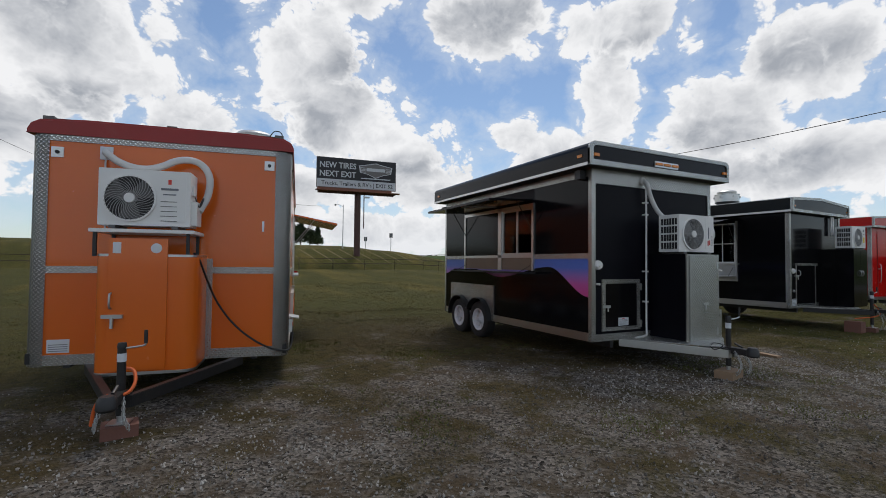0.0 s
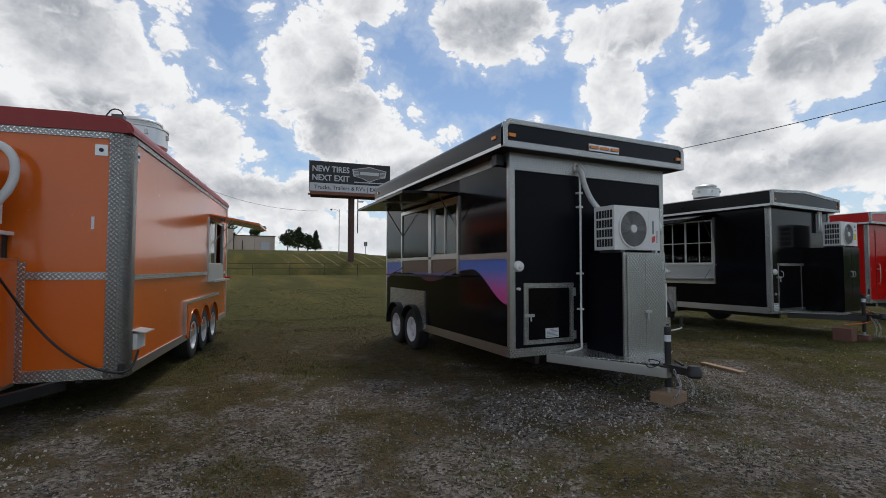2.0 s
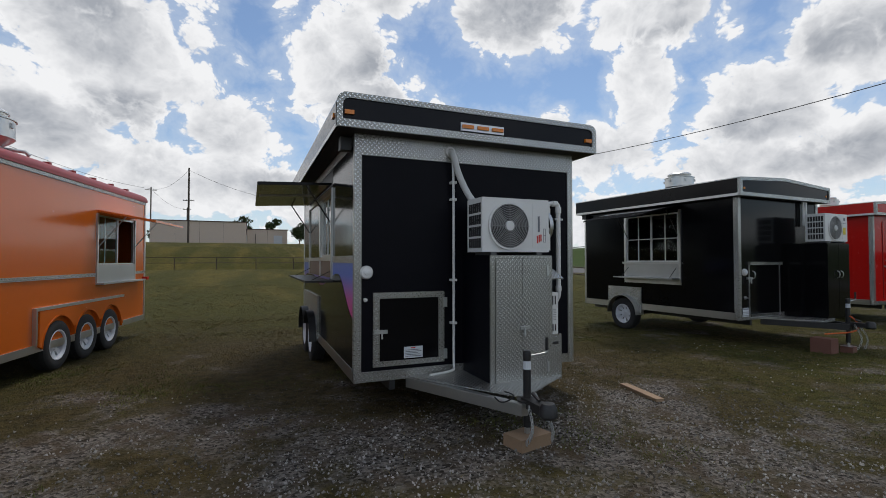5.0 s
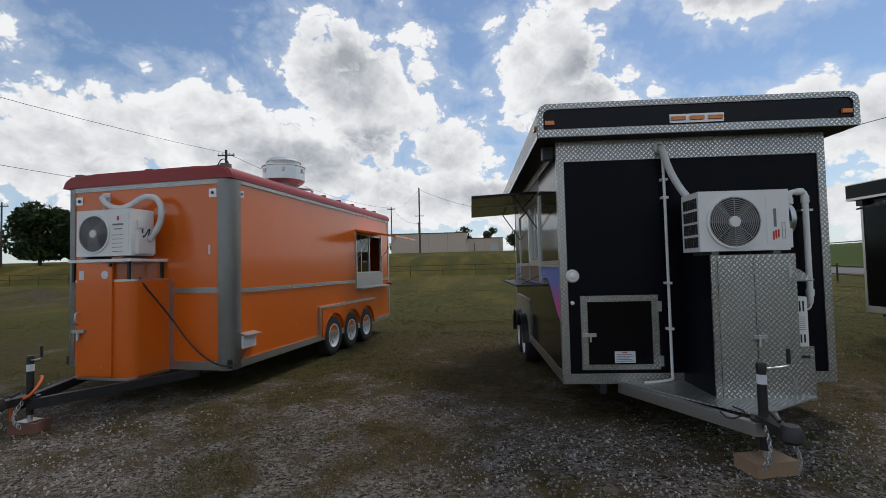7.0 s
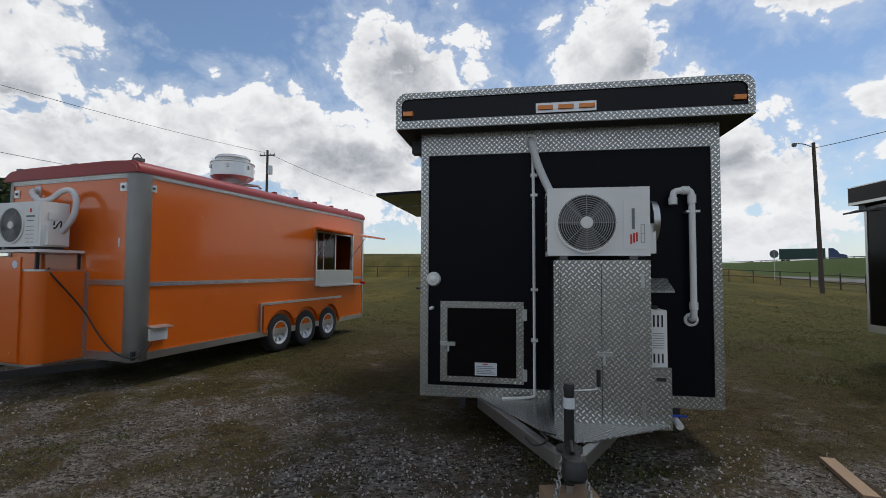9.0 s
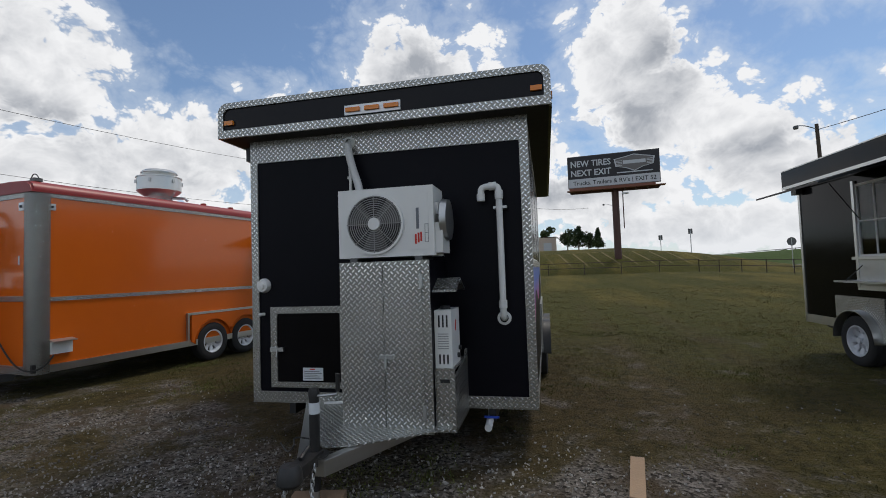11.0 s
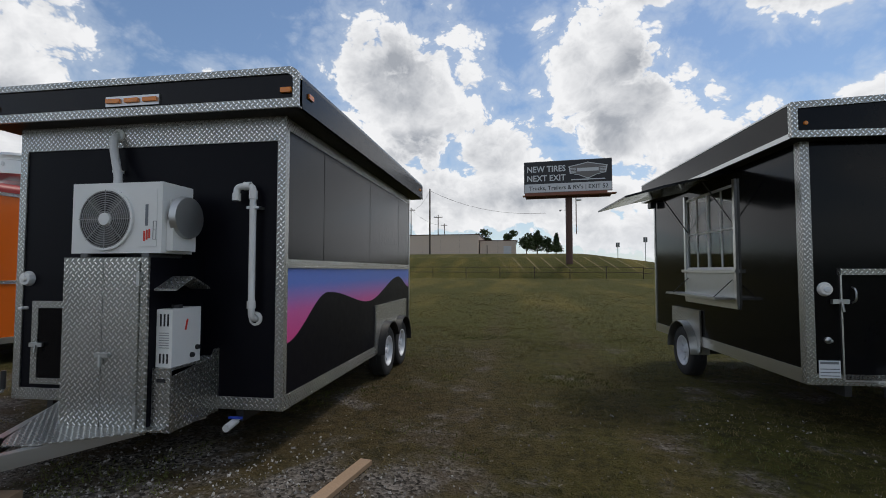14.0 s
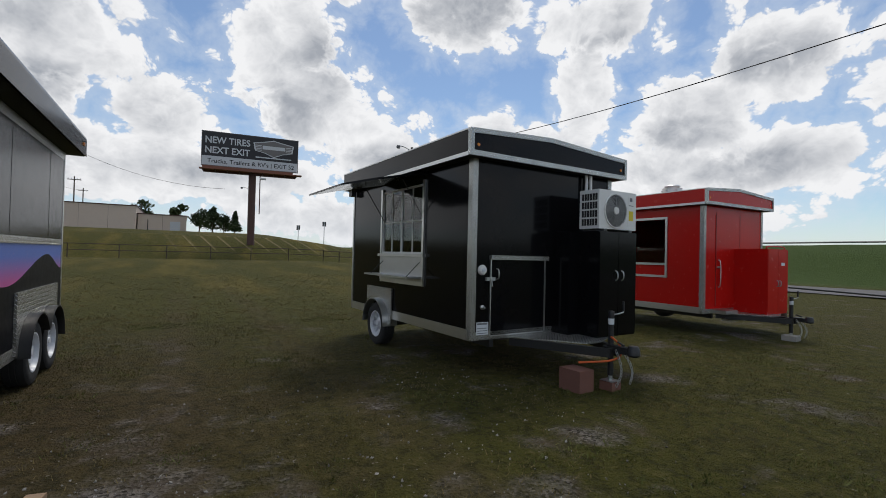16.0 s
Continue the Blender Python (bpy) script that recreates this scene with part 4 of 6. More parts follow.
part("door_latch", box(1.48, 1.59, cy - 0.035, cy - 0.012, 0.885, 0.915), STEEL, cab, "zinc hasp", 0.004)
part("hasp_pin", tube([(1.525, cy - 0.03, 0.90), (1.525, cy - 0.035, 0.82)], 0.012, seg=8), STEEL, cab, smooth=True)
for z in (0.5, 1.45):
    part("hinge", box(cx1 - 0.075, cx1 - 0.05, cy - 0.022, cy, z - 0.05, z + 0.05), STEEL, cab)
# water heater in its tray, and the little hood over it
hx = cx1 + 0.004
heater = part("water_heater", box(hx, hx + 0.13, -0.53, -0.22, 0.80, 1.225), WHITE, t2, "white tankless water heater beside the cabinet", 0.012)
for i in range(6):
    z = (1.10, 1.19) if i < 3 else (0.83, 0.90)
    part("vent_slot", box(hx + 0.03 + 0.03 * (i % 3), hx + 0.042 + 0.03 * (i % 3), -0.534, -0.529, *z), DARK, heater)
for i in range(7):
    part("print_line", box(hx + 0.025, hx + 0.105, -0.533, -0.529, 0.94 + 0.018 * i, 0.946 + 0.018 * i), GUARD, heater)
part("mark", prism([(-0.40, 1.06), (-0.385, 1.06), (-0.365, 1.14), (-0.38, 1.14)], "x", hx + 0.129, hx + 0.134), REDINK, heater, "small red mark")
for k in range(2):
    part("knob", lathe([(0.02, 0.0), (0.018, 0.02), (0.0, 0.022)], (hx + 0.13, -0.32 + 0.06 * k, 0.86 + 0.05 * k), (1, 0, 0), 14), DARK, heater, smooth=True)
part("flue", tube([(hx + 0.06, -0.40, 1.225), (hx + 0.06, -0.40, 1.25)], 0.04, seg=14), DARK, heater)
tray = part("heater_tray", box(hx, hx + 0.15, -0.56, -0.545, 0.34, 0.80), PLATE, t2, "tread plate tray under the heater")
part("tray_side", prism([(-0.545, 0.34), (-0.002, 0.34), (-0.002, 0.86), (-0.06, 0.86), (-0.10, 0.80), (-0.545, 0.74)], "x", hx + 0.137, hx + 0.15), PLATE, tray)
part("tray_floor", box(hx, hx + 0.137, -0.545, -0.002, 0.78, 0.795), PLATE, tray)
part("tray_slot", box(hx + 0.04, hx + 0.11, -0.564, -0.56, 0.70, 0.725), DARK, tray)
hood = part("hood", prism([(-0.56, 1.375), (-0.38, 1.465), (-0.18, 1.375), (-0.18, 1.362), (-0.38, 1.452), (-0.56, 1.362)], "x", hx, hx + 0.18), PLATE, t2, "small tread plate rain hood")
vp = bend([(2.20, -0.075, 2.10), (2.20, -0.075, 2.17), (2.21, -0.075, 2.20), (2.25, -0.075, 2.21), (2.31, -0.075, 2.21), (2.345, -0.075, 2.20), (2.35, -0.075, 2.15), (2.35, -0.075, 1.30), (2.35, -0.075, 1.16), (2.35, -0.06, 1.12), (2.35, -0.001, 1.11)], 2)
vent = part("vent_pipe", tube(vp, 0.027, seg=14), PVC, t2, "white plastic vent pipe with elbow", smooth=True)
for p, q in (((2.20, -0.075, 2.09), (2.20, -0.075, 2.15)), ((2.33, -0.075, 2.21), (2.27, -0.075, 2.21)), ((2.35, -0.075, 2.17), (2.35, -0.075, 2.10)), ((2.35, -0.075, 1.20), (2.35, -0.075, 1.26))):
    part("pipe_socket", tube([p, q], 0.035, seg=14), PVC, vent, smooth=True)
part("wall_flange", lathe([(0.058, 0.0), (0.058, 0.012), (0.035, 0.02)], (2.35, 0, 1.11), (0, -1, 0), 22), PVC, vent, smooth=True)
part("pipe_strap", box(2.30, 2.41, -0.09, -0.001, 2.02, 2.04), STEEL, vent)
valve = part("drain_valve", tube([(2.20, -0.02, 0.27), (2.20, -0.16, 0.25)], 0.03, seg=14), PVC, t2, "white drain pipe with blue valve handle", smooth=True)
part("drain_drop", tube([(2.20, 0.06, 0.37), (2.20, 0.06, 0.28), (2.20, 0.0, 0.27)], 0.024, seg=12), PVC, valve, smooth=True)
part("valve_handle", box(2.16, 2.28, -0.07, -0.05, 0.30, 0.315), BLUE, valve, "blue ball valve handle", 0.004)
# the body's true length: everything behind the front wall drawn in by one ratio
BODY = 0.92
for ob in [o for o in t2.children_recursive if o.type == "MESH"]:
    for v in ob.data.vertices:
        if v.co.y > 0.08:
            v.co.y *= BODY
# drawbar, deck and wheels
part("deck", prism([(0.52, -0.001), (2.0, -0.001), (2.0, -0.60), (1.42, -0.98), (1.22, -1.05), (1.12, -0.95)], "z", 0.375, 0.385), PLATE, t2, "tread plate deck over the drawbar")
jy = tongue(t2, 1.22, -1.32, 0.66, 0.0, 0.37, ALU)
part("wiring", tube(bend([(1.15, -0.98, 0.40), (1.02, -1.08, 0.46), (1.1, -1.2, 0.44), (1.0, -1.12, 0.36), (0.94, -1.1, 0.42)], 3), 0.006, seg=6), CABLE, t2, "loose tongue wiring", smooth=True)
for s, x in ((-1, 0.0), (1, W)):
    ys = (2.97, 3.75)
    for y in ys:
        wheel(t2, x - s * 0.02, y, s)
    arch(t2, x + s * 0.006, ys, s, PLATE, 1.03)
    lip(t2, x - s * 0.12, ys, s, FRAME, 0.41, 0.26)
part("axle_beam", box(0.15, W - 0.15, 2.9, 3.8, 0.30, 0.36), FRAME, t2)
for x in (0.35, W - 0.4):
    part("chassis_rail", box(x, x + 0.06, 0.0, L * BODY, 0.26, 0.36), FRAME, t2)
timber_block(1.22, -1.16, 12, 0.34, 0.22, 0.11, TIMBER, "pale split timber block under the jack")


# ---------------------------------------------------------------- orange trailer
M1 = pose(-3.95, 0.925, 0, 0, 0, -9.0)
WO, LO, ZO, ZT = 2.59, 6.05, 0.34, 2.775
t1 = thing("food_trailer", M1, "orange food trailer with red roof and three axles", "trailer", "food trailers on the lot")
part("floor_pan", box(-WO + 0.01, -0.01, 0.01, LO - 0.01, ZO + 0.01, ZO + 0.12), FRAME, t1)
part("front_wall", box(-WO + 0.12, -0.12, 0, 0.05, ZO, ZT), ORANGE, t1)
part("rear_wall", box(-WO, 0, LO - 0.05, LO, ZO, ZT), ORANGE, t1)
part("side_wall", box(-WO, -WO + 0.05, 0.12, LO - 0.05, ZO, ZT), ORANGE, t1)
wy0, wy1, wz0, wz1 = 4.02, 5.48, 1.48, 2.33
for a in ((0.12, wy0, ZO, ZT), (wy1, LO - 0.05, ZO, ZT), (wy0, wy1, ZO, wz0), (wy0, wy1, wz1, ZT)):
    part("serving_wall", box(-0.05, 0, *a), ORANGE, t1)
# rounded tread plate corner posts
for s in (0, 1):
    bm = bmesh.new()
    cols = []
    pts = [(-0.17, -0.012)] + [(-0.13 + 0.142 * math.sin(a), 0.13 - 0.142 * math.cos(a)) for a in [k * math.pi / 16 for k in range(9)]] + [(0.012, 0.20)]
    pts = pts if s == 0 else [(-WO - x, y) for x, y in pts]
    for z in (ZO - 0.02, ZT):
        cols.append([bm.verts.new((x, y, z)) for x, y in pts])
    for i in range(len(pts) - 1):
        bm.faces.new((cols[0][i], cols[0][i + 1], cols[1][i + 1], cols[1][i]))
    bmesh.ops.solidify(bm, geom=list(bm.faces), thickness=-0.006 if s else 0.006)
    bmesh.ops.recalc_face_normals(bm, faces=bm.faces)
    part("corner_post", bm, PLATE, t1, "rounded tread plate corner")
for x0, x1 in ((-WO + 0.17, -0.17),):
    part("top_band", box(x0, x1, -0.014, 0, ZT - 0.07, ZT), PLATE, t1)
    part("belt_rail", box(x0, x1, -0.014, 0, 1.30, 1.375), PLATE, t1, bevel=0.003)
    part("bottom_band", box(x0, x1, -0.014, 0, ZO - 0.01, ZO + 0.10), PLATE, t1)
part("top_band", box(0, 0.014, 0.20, LO, ZT - 0.06, ZT), PLATE, t1)
part("belt_rail", box(0, 0.014, 0.20, wy0, 1.29, 1.345), PLATE, t1, bevel=0.003)
part("belt_rail", box(0, 0.014, wy1 + 0.05, LO, 1.29, 1.345), PLATE, t1, bevel=0.003)
part("sill_band", box(0, 0.014, 0.20, LO, ZO - 0.01, ZO + 0.09), ALU, t1, "bright sill trim")
part("end_trim", box(-0.02, 0.014, LO - 0.05, LO + 0.01, ZO, ZT), ALU, t1)
for x in (-WO + 0.24, -0.24):
    e = part("lifting_eye", box(x - 0.055, x + 0.055, -0.012, 0, 2.53, 2.64), ALU, t1, "square eye plate", 0.006)
    part("eye_bolt", lathe([(0.02, 0.0), (0.02, 0.012), (0.0, 0.014)], (x, -0.012, 2.585), (0, -1, 0), 12), DARK, e)
e = part("lifting_eye", box(0, 0.012, 0.175, 0.265, 2.54, 2.63), ALU, t1, "square eye plate", 0.004)
part("eye_bolt", lathe([(0.016, 0.0), (0.016, 0.012), (0.0, 0.014)], (0.012, 0.22, 2.585), (1, 0, 0), 12), DARK, e)
# red roof cap, rounded over the edges
prof = [(0.03, ZT - 0.005), (0.035, ZT + 0.04), (0.0, ZT + 0.105), (-0.08, ZT + 0.15), (-0.5, ZT + 0.175)]
outline = [(x, z) for x, z in prof] + [(-WO - x, z) for x, z in prof[::-1]]
bm = prism(outline, "y", -0.03, LO + 0.03)
bmesh.ops.bevel(bm, geom=[e for e in bm.edges if abs(e.verts[0].co.y - e.verts[1].co.y) < 1e-6 and e.verts[0].co.y < 0 and min(v.co.z for v in e.verts) > ZT + 0.03], offset=0.06, segments=3, affect="EDGES", clamp_overlap=True)
roof1 = part("roof", bm, REDROOF, t1, "faded red roof cap", smooth=True)
part("roof_rail", tube([(-WO + 0.1, 0.12, ZT + 0.185), (-0.12, 0.12, ZT + 0.185)], 0.014, seg=8), FRAME, roof1)
for x in (-WO + 0.12, -1.3, -0.14):
    part("roof_lamp", box(x - 0.05, x + 0.05, 0.06, 0.16, ZT + 0.16, ZT + 0.205), GRILLE, roof1, "small dark roof fitting", 0.01)
part("roof_wire", tube(bend([(-0.25, 0.1, ZT + 0.19), (-0.2, 0.1, ZT + 0.27), (-0.12, 0.1, ZT + 0.26), (-0.1, 0.12, ZT + 0.2)], 3), 0.007, seg=6), CABLE, roof1, smooth=True)
for i in range(5):
    y = 2.8 + i * 0.65
    part("roof_bracket", box(-0.16, -0.08, y - 0.03, y + 0.03, ZT + 0.13, ZT + 0.185), REDROOF, roof1, bevel=0.01)


def upblast_fan(parent, x, y, z, k):
    """A spun aluminium roof exhaust fan."""
    f = part("exhaust_fan", lathe([(0.30 * k, 0.0), (0.24 * k, 0.07 * k), (0.25 * k, 0.12 * k), (0.36 * k, 0.20 * k), (0.40 * k, 0.24 * k), (0.40 * k, 0.50 * k), (0.415 * k, 0.50 * k), (0.415 * k, 0.52 * k), (0.30 * k, 0.52 * k)], (x, y, z), (0, 0, 1), 32), ALU, parent, "spun aluminium roof exhaust fan", smooth=True)
    part("fan_lid", lathe([(0.30 * k, 0.52 * k), (0.31 * k, 0.60 * k), (0.33 * k, 0.60 * k), (0.33 * k, 0.62 * k), (0.28 * k, 0.66 * k), (0.0, 0.68 * k)], (x, y, z), (0, 0, 1), 32), ALU, f, smooth=True)
    for a in range(6):
        c, s = math.cos(a * 1.047), math.sin(a * 1.047)
        part("clamp", box(x + 0.40 * k * c - 0.02, x + 0.40 * k * c + 0.02, y + 0.40 * k * s - 0.02, y + 0.40 * k * s + 0.02, z + 0.38 * k, z + 0.45 * k), STEEL, f)
    part("grease_spout", tube([(x + 0.2 * k, y + 0.1, z + 0.09), (x + 0.45 * k, y + 0.2, z + 0.08), (x + 0.5 * k, y + 0.22, z + 0.03)], 0.025, seg=8), STEEL, f, smooth=True)
    return f


upblast_fan(t1, -0.62, 2.28, ZT + 0.17, 0.9)
# unit, shelf and gas locker on the front
marks = [(0.615, 0.46, 0.03, 0.05, REDINK), (0.55, 0.40, 0.16, 0.022, INK), (0.57, 0.35, 0.12, 0.012, INK)] + [(0.55, 0.08 + 0.05 * i, 0.15, 0.006, GRILLE) for i in range(5)]
ax0 = -1.80
air_conditioner(t1, ax0, 1.765, -0.50, 0.82, 0.60, 0.33, ax0 + 0.275, 0.225, True, GUARD, marks)
sh = part("unit_shelf", box(ax0 - 0.05, ax0 + 0.87, -0.56, 0, 1.72, 1.755), WHITE, t1, "white shelf under the unit", 0.006)
for x in (ax0 - 0.02, ax0 + 0.80):
    part("shelf_leg", box(x, x + 0.03, -0.54, -0.51, 1.48, 1.72), FRAME, sh)
    part("shelf_leg", box(x, x + 0.03, -0.05, -0.02, 1.48, 1.72), FRAME, sh)
part("line_set", tube(bend([(-1.90, -0.005, 2.61), (-1.89, -0.10, 2.60), (-1.74, -0.13, 2.48), (-1.52, -0.16, 2.42), (-1.34, -0.16, 2.46), (-1.18, -0.15, 2.56), (-0.98, -0.15, 2.56), (-0.85, -0.17, 2.42), (-0.85, -0.2, 2.18), (-0.93, -0.3, 1.98)], 3), 0.038, seg=12), WRAP, t1, "grey wrapped refrigerant hose", smooth=True)
part("hose_plate", box(-1.965, -1.845, -0.012, 0, 2.535, 2.675), PAPER, t1, "pale hose plate")
part("drain_tube", tube(bend([(-1.91, -0.01, 2.55), (-1.90, -0.05, 2.45), (-1.885, -0.05, 1.76)], 2), 0.01, seg=6), WRAP, t1)
part("unit_cable", tube(bend([(-0.96, -0.36, 2.12), (-0.91, -0.40, 1.98), (-0.87, -0.33, 2.16), (-0.94, -0.30, 2.0)], 3), 0.008, seg=6), CABLE, t1, smooth=True)
lk0, lk1 = -1.80, -0.89
pts = [(lk0, 0)] + [(lk0 + 0.14 - 0.14 * math.cos(a), -0.44 - 0.14 * math.sin(a)) for a in [k * math.pi / 12 for k in range(7)]]
pts += [(lk1 - 0.14 + 0.14 * math.sin(a), -0.44 - 0.14 * math.cos(a)) for a in [k * math.pi / 12 for k in range(7)]] + [(lk1, 0)]
lock = part("gas_locker", prism(pts, "z", 0.34, 1.48), ORANGE, t1, "orange gas locker with rounded corners", smooth=True)
part("locker_cap", prism([(x, y - 0.004 if y < 0 else y) for x, y in pts], "z", 1.48, 1.505), ALU, lock)
part("locker_foot", prism([(x, y - 0.004 if y < 0 else y) for x, y in pts], "z", 0.31, 0.34), ALU, lock)
door = part("locker_door", box(-1.66, -1.15, -0.604, -0.582, 0.36, 1.66), ORANGE, lock, "orange locker door", 0.004)
for x, n in ((-1.59, 0), (-1.25, 1)):
    if n:
        part("sticker", lathe([(0.0, 0.002), (0.05, 0.002), (0.05, 0.0)], (x, -0.604, 1.565), (0, -1, 0), 18), PAPER, door, "faded round sticker")
    else:
        part("sticker", box(x - 0.035, x + 0.035, -0.607, -0.604, 1.51, 1.62), PAPER, door, "faded sticker")
part("grab_handle", tube(bend([(-1.63, -0.605, 1.12), (-1.63, -0.65, 1.11), (-1.63, -0.65, 0.98), (-1.63, -0.605, 0.97)], 3), 0.01, seg=8), STEEL, door, "chrome grab handle", smooth=True)
part("latch", box(-1.70, -1.52, -0.635, -0.604, 0.875, 0.91), STEEL, door, "zinc slide latch", 0.004)
part("latch_pin", tube([(-1.61, -0.63, 0.885), (-1.61, -0.635, 0.78)], 0.016, seg=8), STEEL, door, smooth=True)
part("locker_edge", box(lk1 + 0.002, lk1 + 0.06, -0.016, 0, 0.43, 1.47), PLATE, t1)
part("label", box(-WO + 0.20, -WO + 0.40, -0.004, 0, 0.46, 0.60), PAPER, t1, "white data label")
for i in range(4):
    part("print_line", box(-WO + 0.215, -WO + 0.385, -0.006, -0.004, 0.475 + 0.022 * i, 0.483 + 0.022 * i), INK, t1)
lettering("number_mark", "1", 0.17, Matrix.Translation((-0.31, -0.003, 1.80)), WHITE, t1, bold=0.004)
part("power_cable", tube(bend([(-0.95, -0.40, 1.52), (-0.90, -0.46, 1.50), (-0.84, -0.25, 1.22), (-0.76, -0.08, 0.95), (-0.55, -0.05, 0.66), (-0.25, -0.06, 0.44), (0.0, -0.03, 0.37), (0.05, 0.12, 0.42), (0.06, 0.22, 0.56)], 3), 0.011, seg=8), CABLE, t1, "black cable down to the side outlet", smooth=True)
out = part("side_outlet", box(0.0, 0.05, 0.20, 0.46, 0.57, 0.73), WHITE, t1, "white outlet box with flap", 0.008)
part("flap", prism([(0.0, 0.76), (0.0, 0.77), (0.13, 0.745), (0.13, 0.735)], "y", 0.18, 0.48), STEEL, out)
# service window
win = part("sliding_window", box(-0.03, 0.005, wy0, wy0 + 0.035, wz0, wz1), ALU, t1, "half open serving window")
for y in ((wy0 + wy1) / 2, wy1 - 0.035):
    part("stile", box(-0.03, 0.005, y, y + 0.035, wz0, wz1), ALU, win)
for z in (wz0, wz1 - 0.03):
    part("sash_rail", box(-0.03, 0.004, wy0 + 0.035, wy1 - 0.035, z, z + 0.03), ALU, win)
for y0, y1 in ((wy0 + 0.035, (wy0 + wy1) / 2),):
    p = part("pane", box(-0.016, -0.010, y0, y1, wz0 + 0.03, wz1 - 0.03), GLASS, win, "clear window pane")
    p.visible_shadow = False
part("bar", box(-0.02, -0.008, wy0 + 0.28, wy0 + 0.30, wz0, wz1), ALU, win)
part("counter_panel", box(0.0, 0.022, wy0 - 0.02, wy1 + 0.02, 1.18, wz0 - 0.002), STEEL, t1, "bright steel panel under the window", 0.004)
part("counter_ledge", box(0.0, 0.12, wy0 - 0.04, wy1 + 0.30, 1.15, 1.18), STEEL, t1, "folded steel serving ledge", 0.004)
for y in (wy0 - 0.05, wy1 + 0.01):
    part("side_post", box(0, 0.025, y, y + 0.04, 1.18, wz1 + 0.02), ALU, t1)
aw = part("awning_hatch", prism([(0.01, wz1 + 0.05), (0.01, wz1 + 0.08), (0.88, wz1 - 0.08), (0.88, wz1 - 0.12)], "y", wy0 - 0.03, wy1 + 0.03), ORANGE, t1, "raised orange awning hatch", 0.004)
for y in (wy0 + 0.02, wy1 - 0.02):
    part("gas_strut", tube([(0.0, y, wz0 + 0.3), (0.42, y, wz1 - 0.02)], 0.009, seg=8), STEEL, aw, smooth=True)
part("back_lamp", box(0.0, 0.10, LO - 0.12, LO - 0.04, 1.16, 1.22), RED, t1, "red tail lamp", 0.008)
ys = (2.87, 3.67, 4.47)
for y in ys:
    wheel(t1, -0.075, y, 1)
    wheel(t1, -WO + 0.075, y, -1)
arch(t1, 0.010, ys, 1, ORANGE, 0.88)
part("fender_rail", box(0.0, 0.045, 2.34, 4.98, 0.88, 0.92), ALU, t1, "bright rail over the wheels", 0.003)
part("fender_rail", box(0.0, 0.045, 2.305, 2.34, ZO + 0.09, 0.92), ALU, t1)
lip(t1, -0.24, ys, 1, ORANGE, 0.41, 0.29)
for x in (-WO + 0.35, -0.4):
    part("chassis_rail", box(x, x + 0.06, 0.0, LO, 0.30, ZO), FRAME, t1)
part("axle_beam", box(-WO + 0.15, -0.25, 2.8, 4.55, 0.31, 0.37), FRAME, t1)
jy = tongue(t1, -1.28, -1.55, 0.75, 0.05, 0.33)
part("brake_cord", tube(bend([(-1.30, -1.27, 0.52), (-1.20, -1.33, 0.52), (-1.16, -1.43, 0.42), (-1.21, -1.49, 0.34), (-1.34, -1.49, 0.36), (-1.44, -1.45, 0.28), (-1.47, -1.43, 0.10)], 3), 0.014, seg=8), CORD, t1, "orange wiring cord round the jack", smooth=True)
p = M1 @ Vector((-1.28, -1.39, 0))
timber_block(p.x, p.y, 8, 0.26, 0.22, 0.11, REDBLOCK, "reddish timber block under the jack")


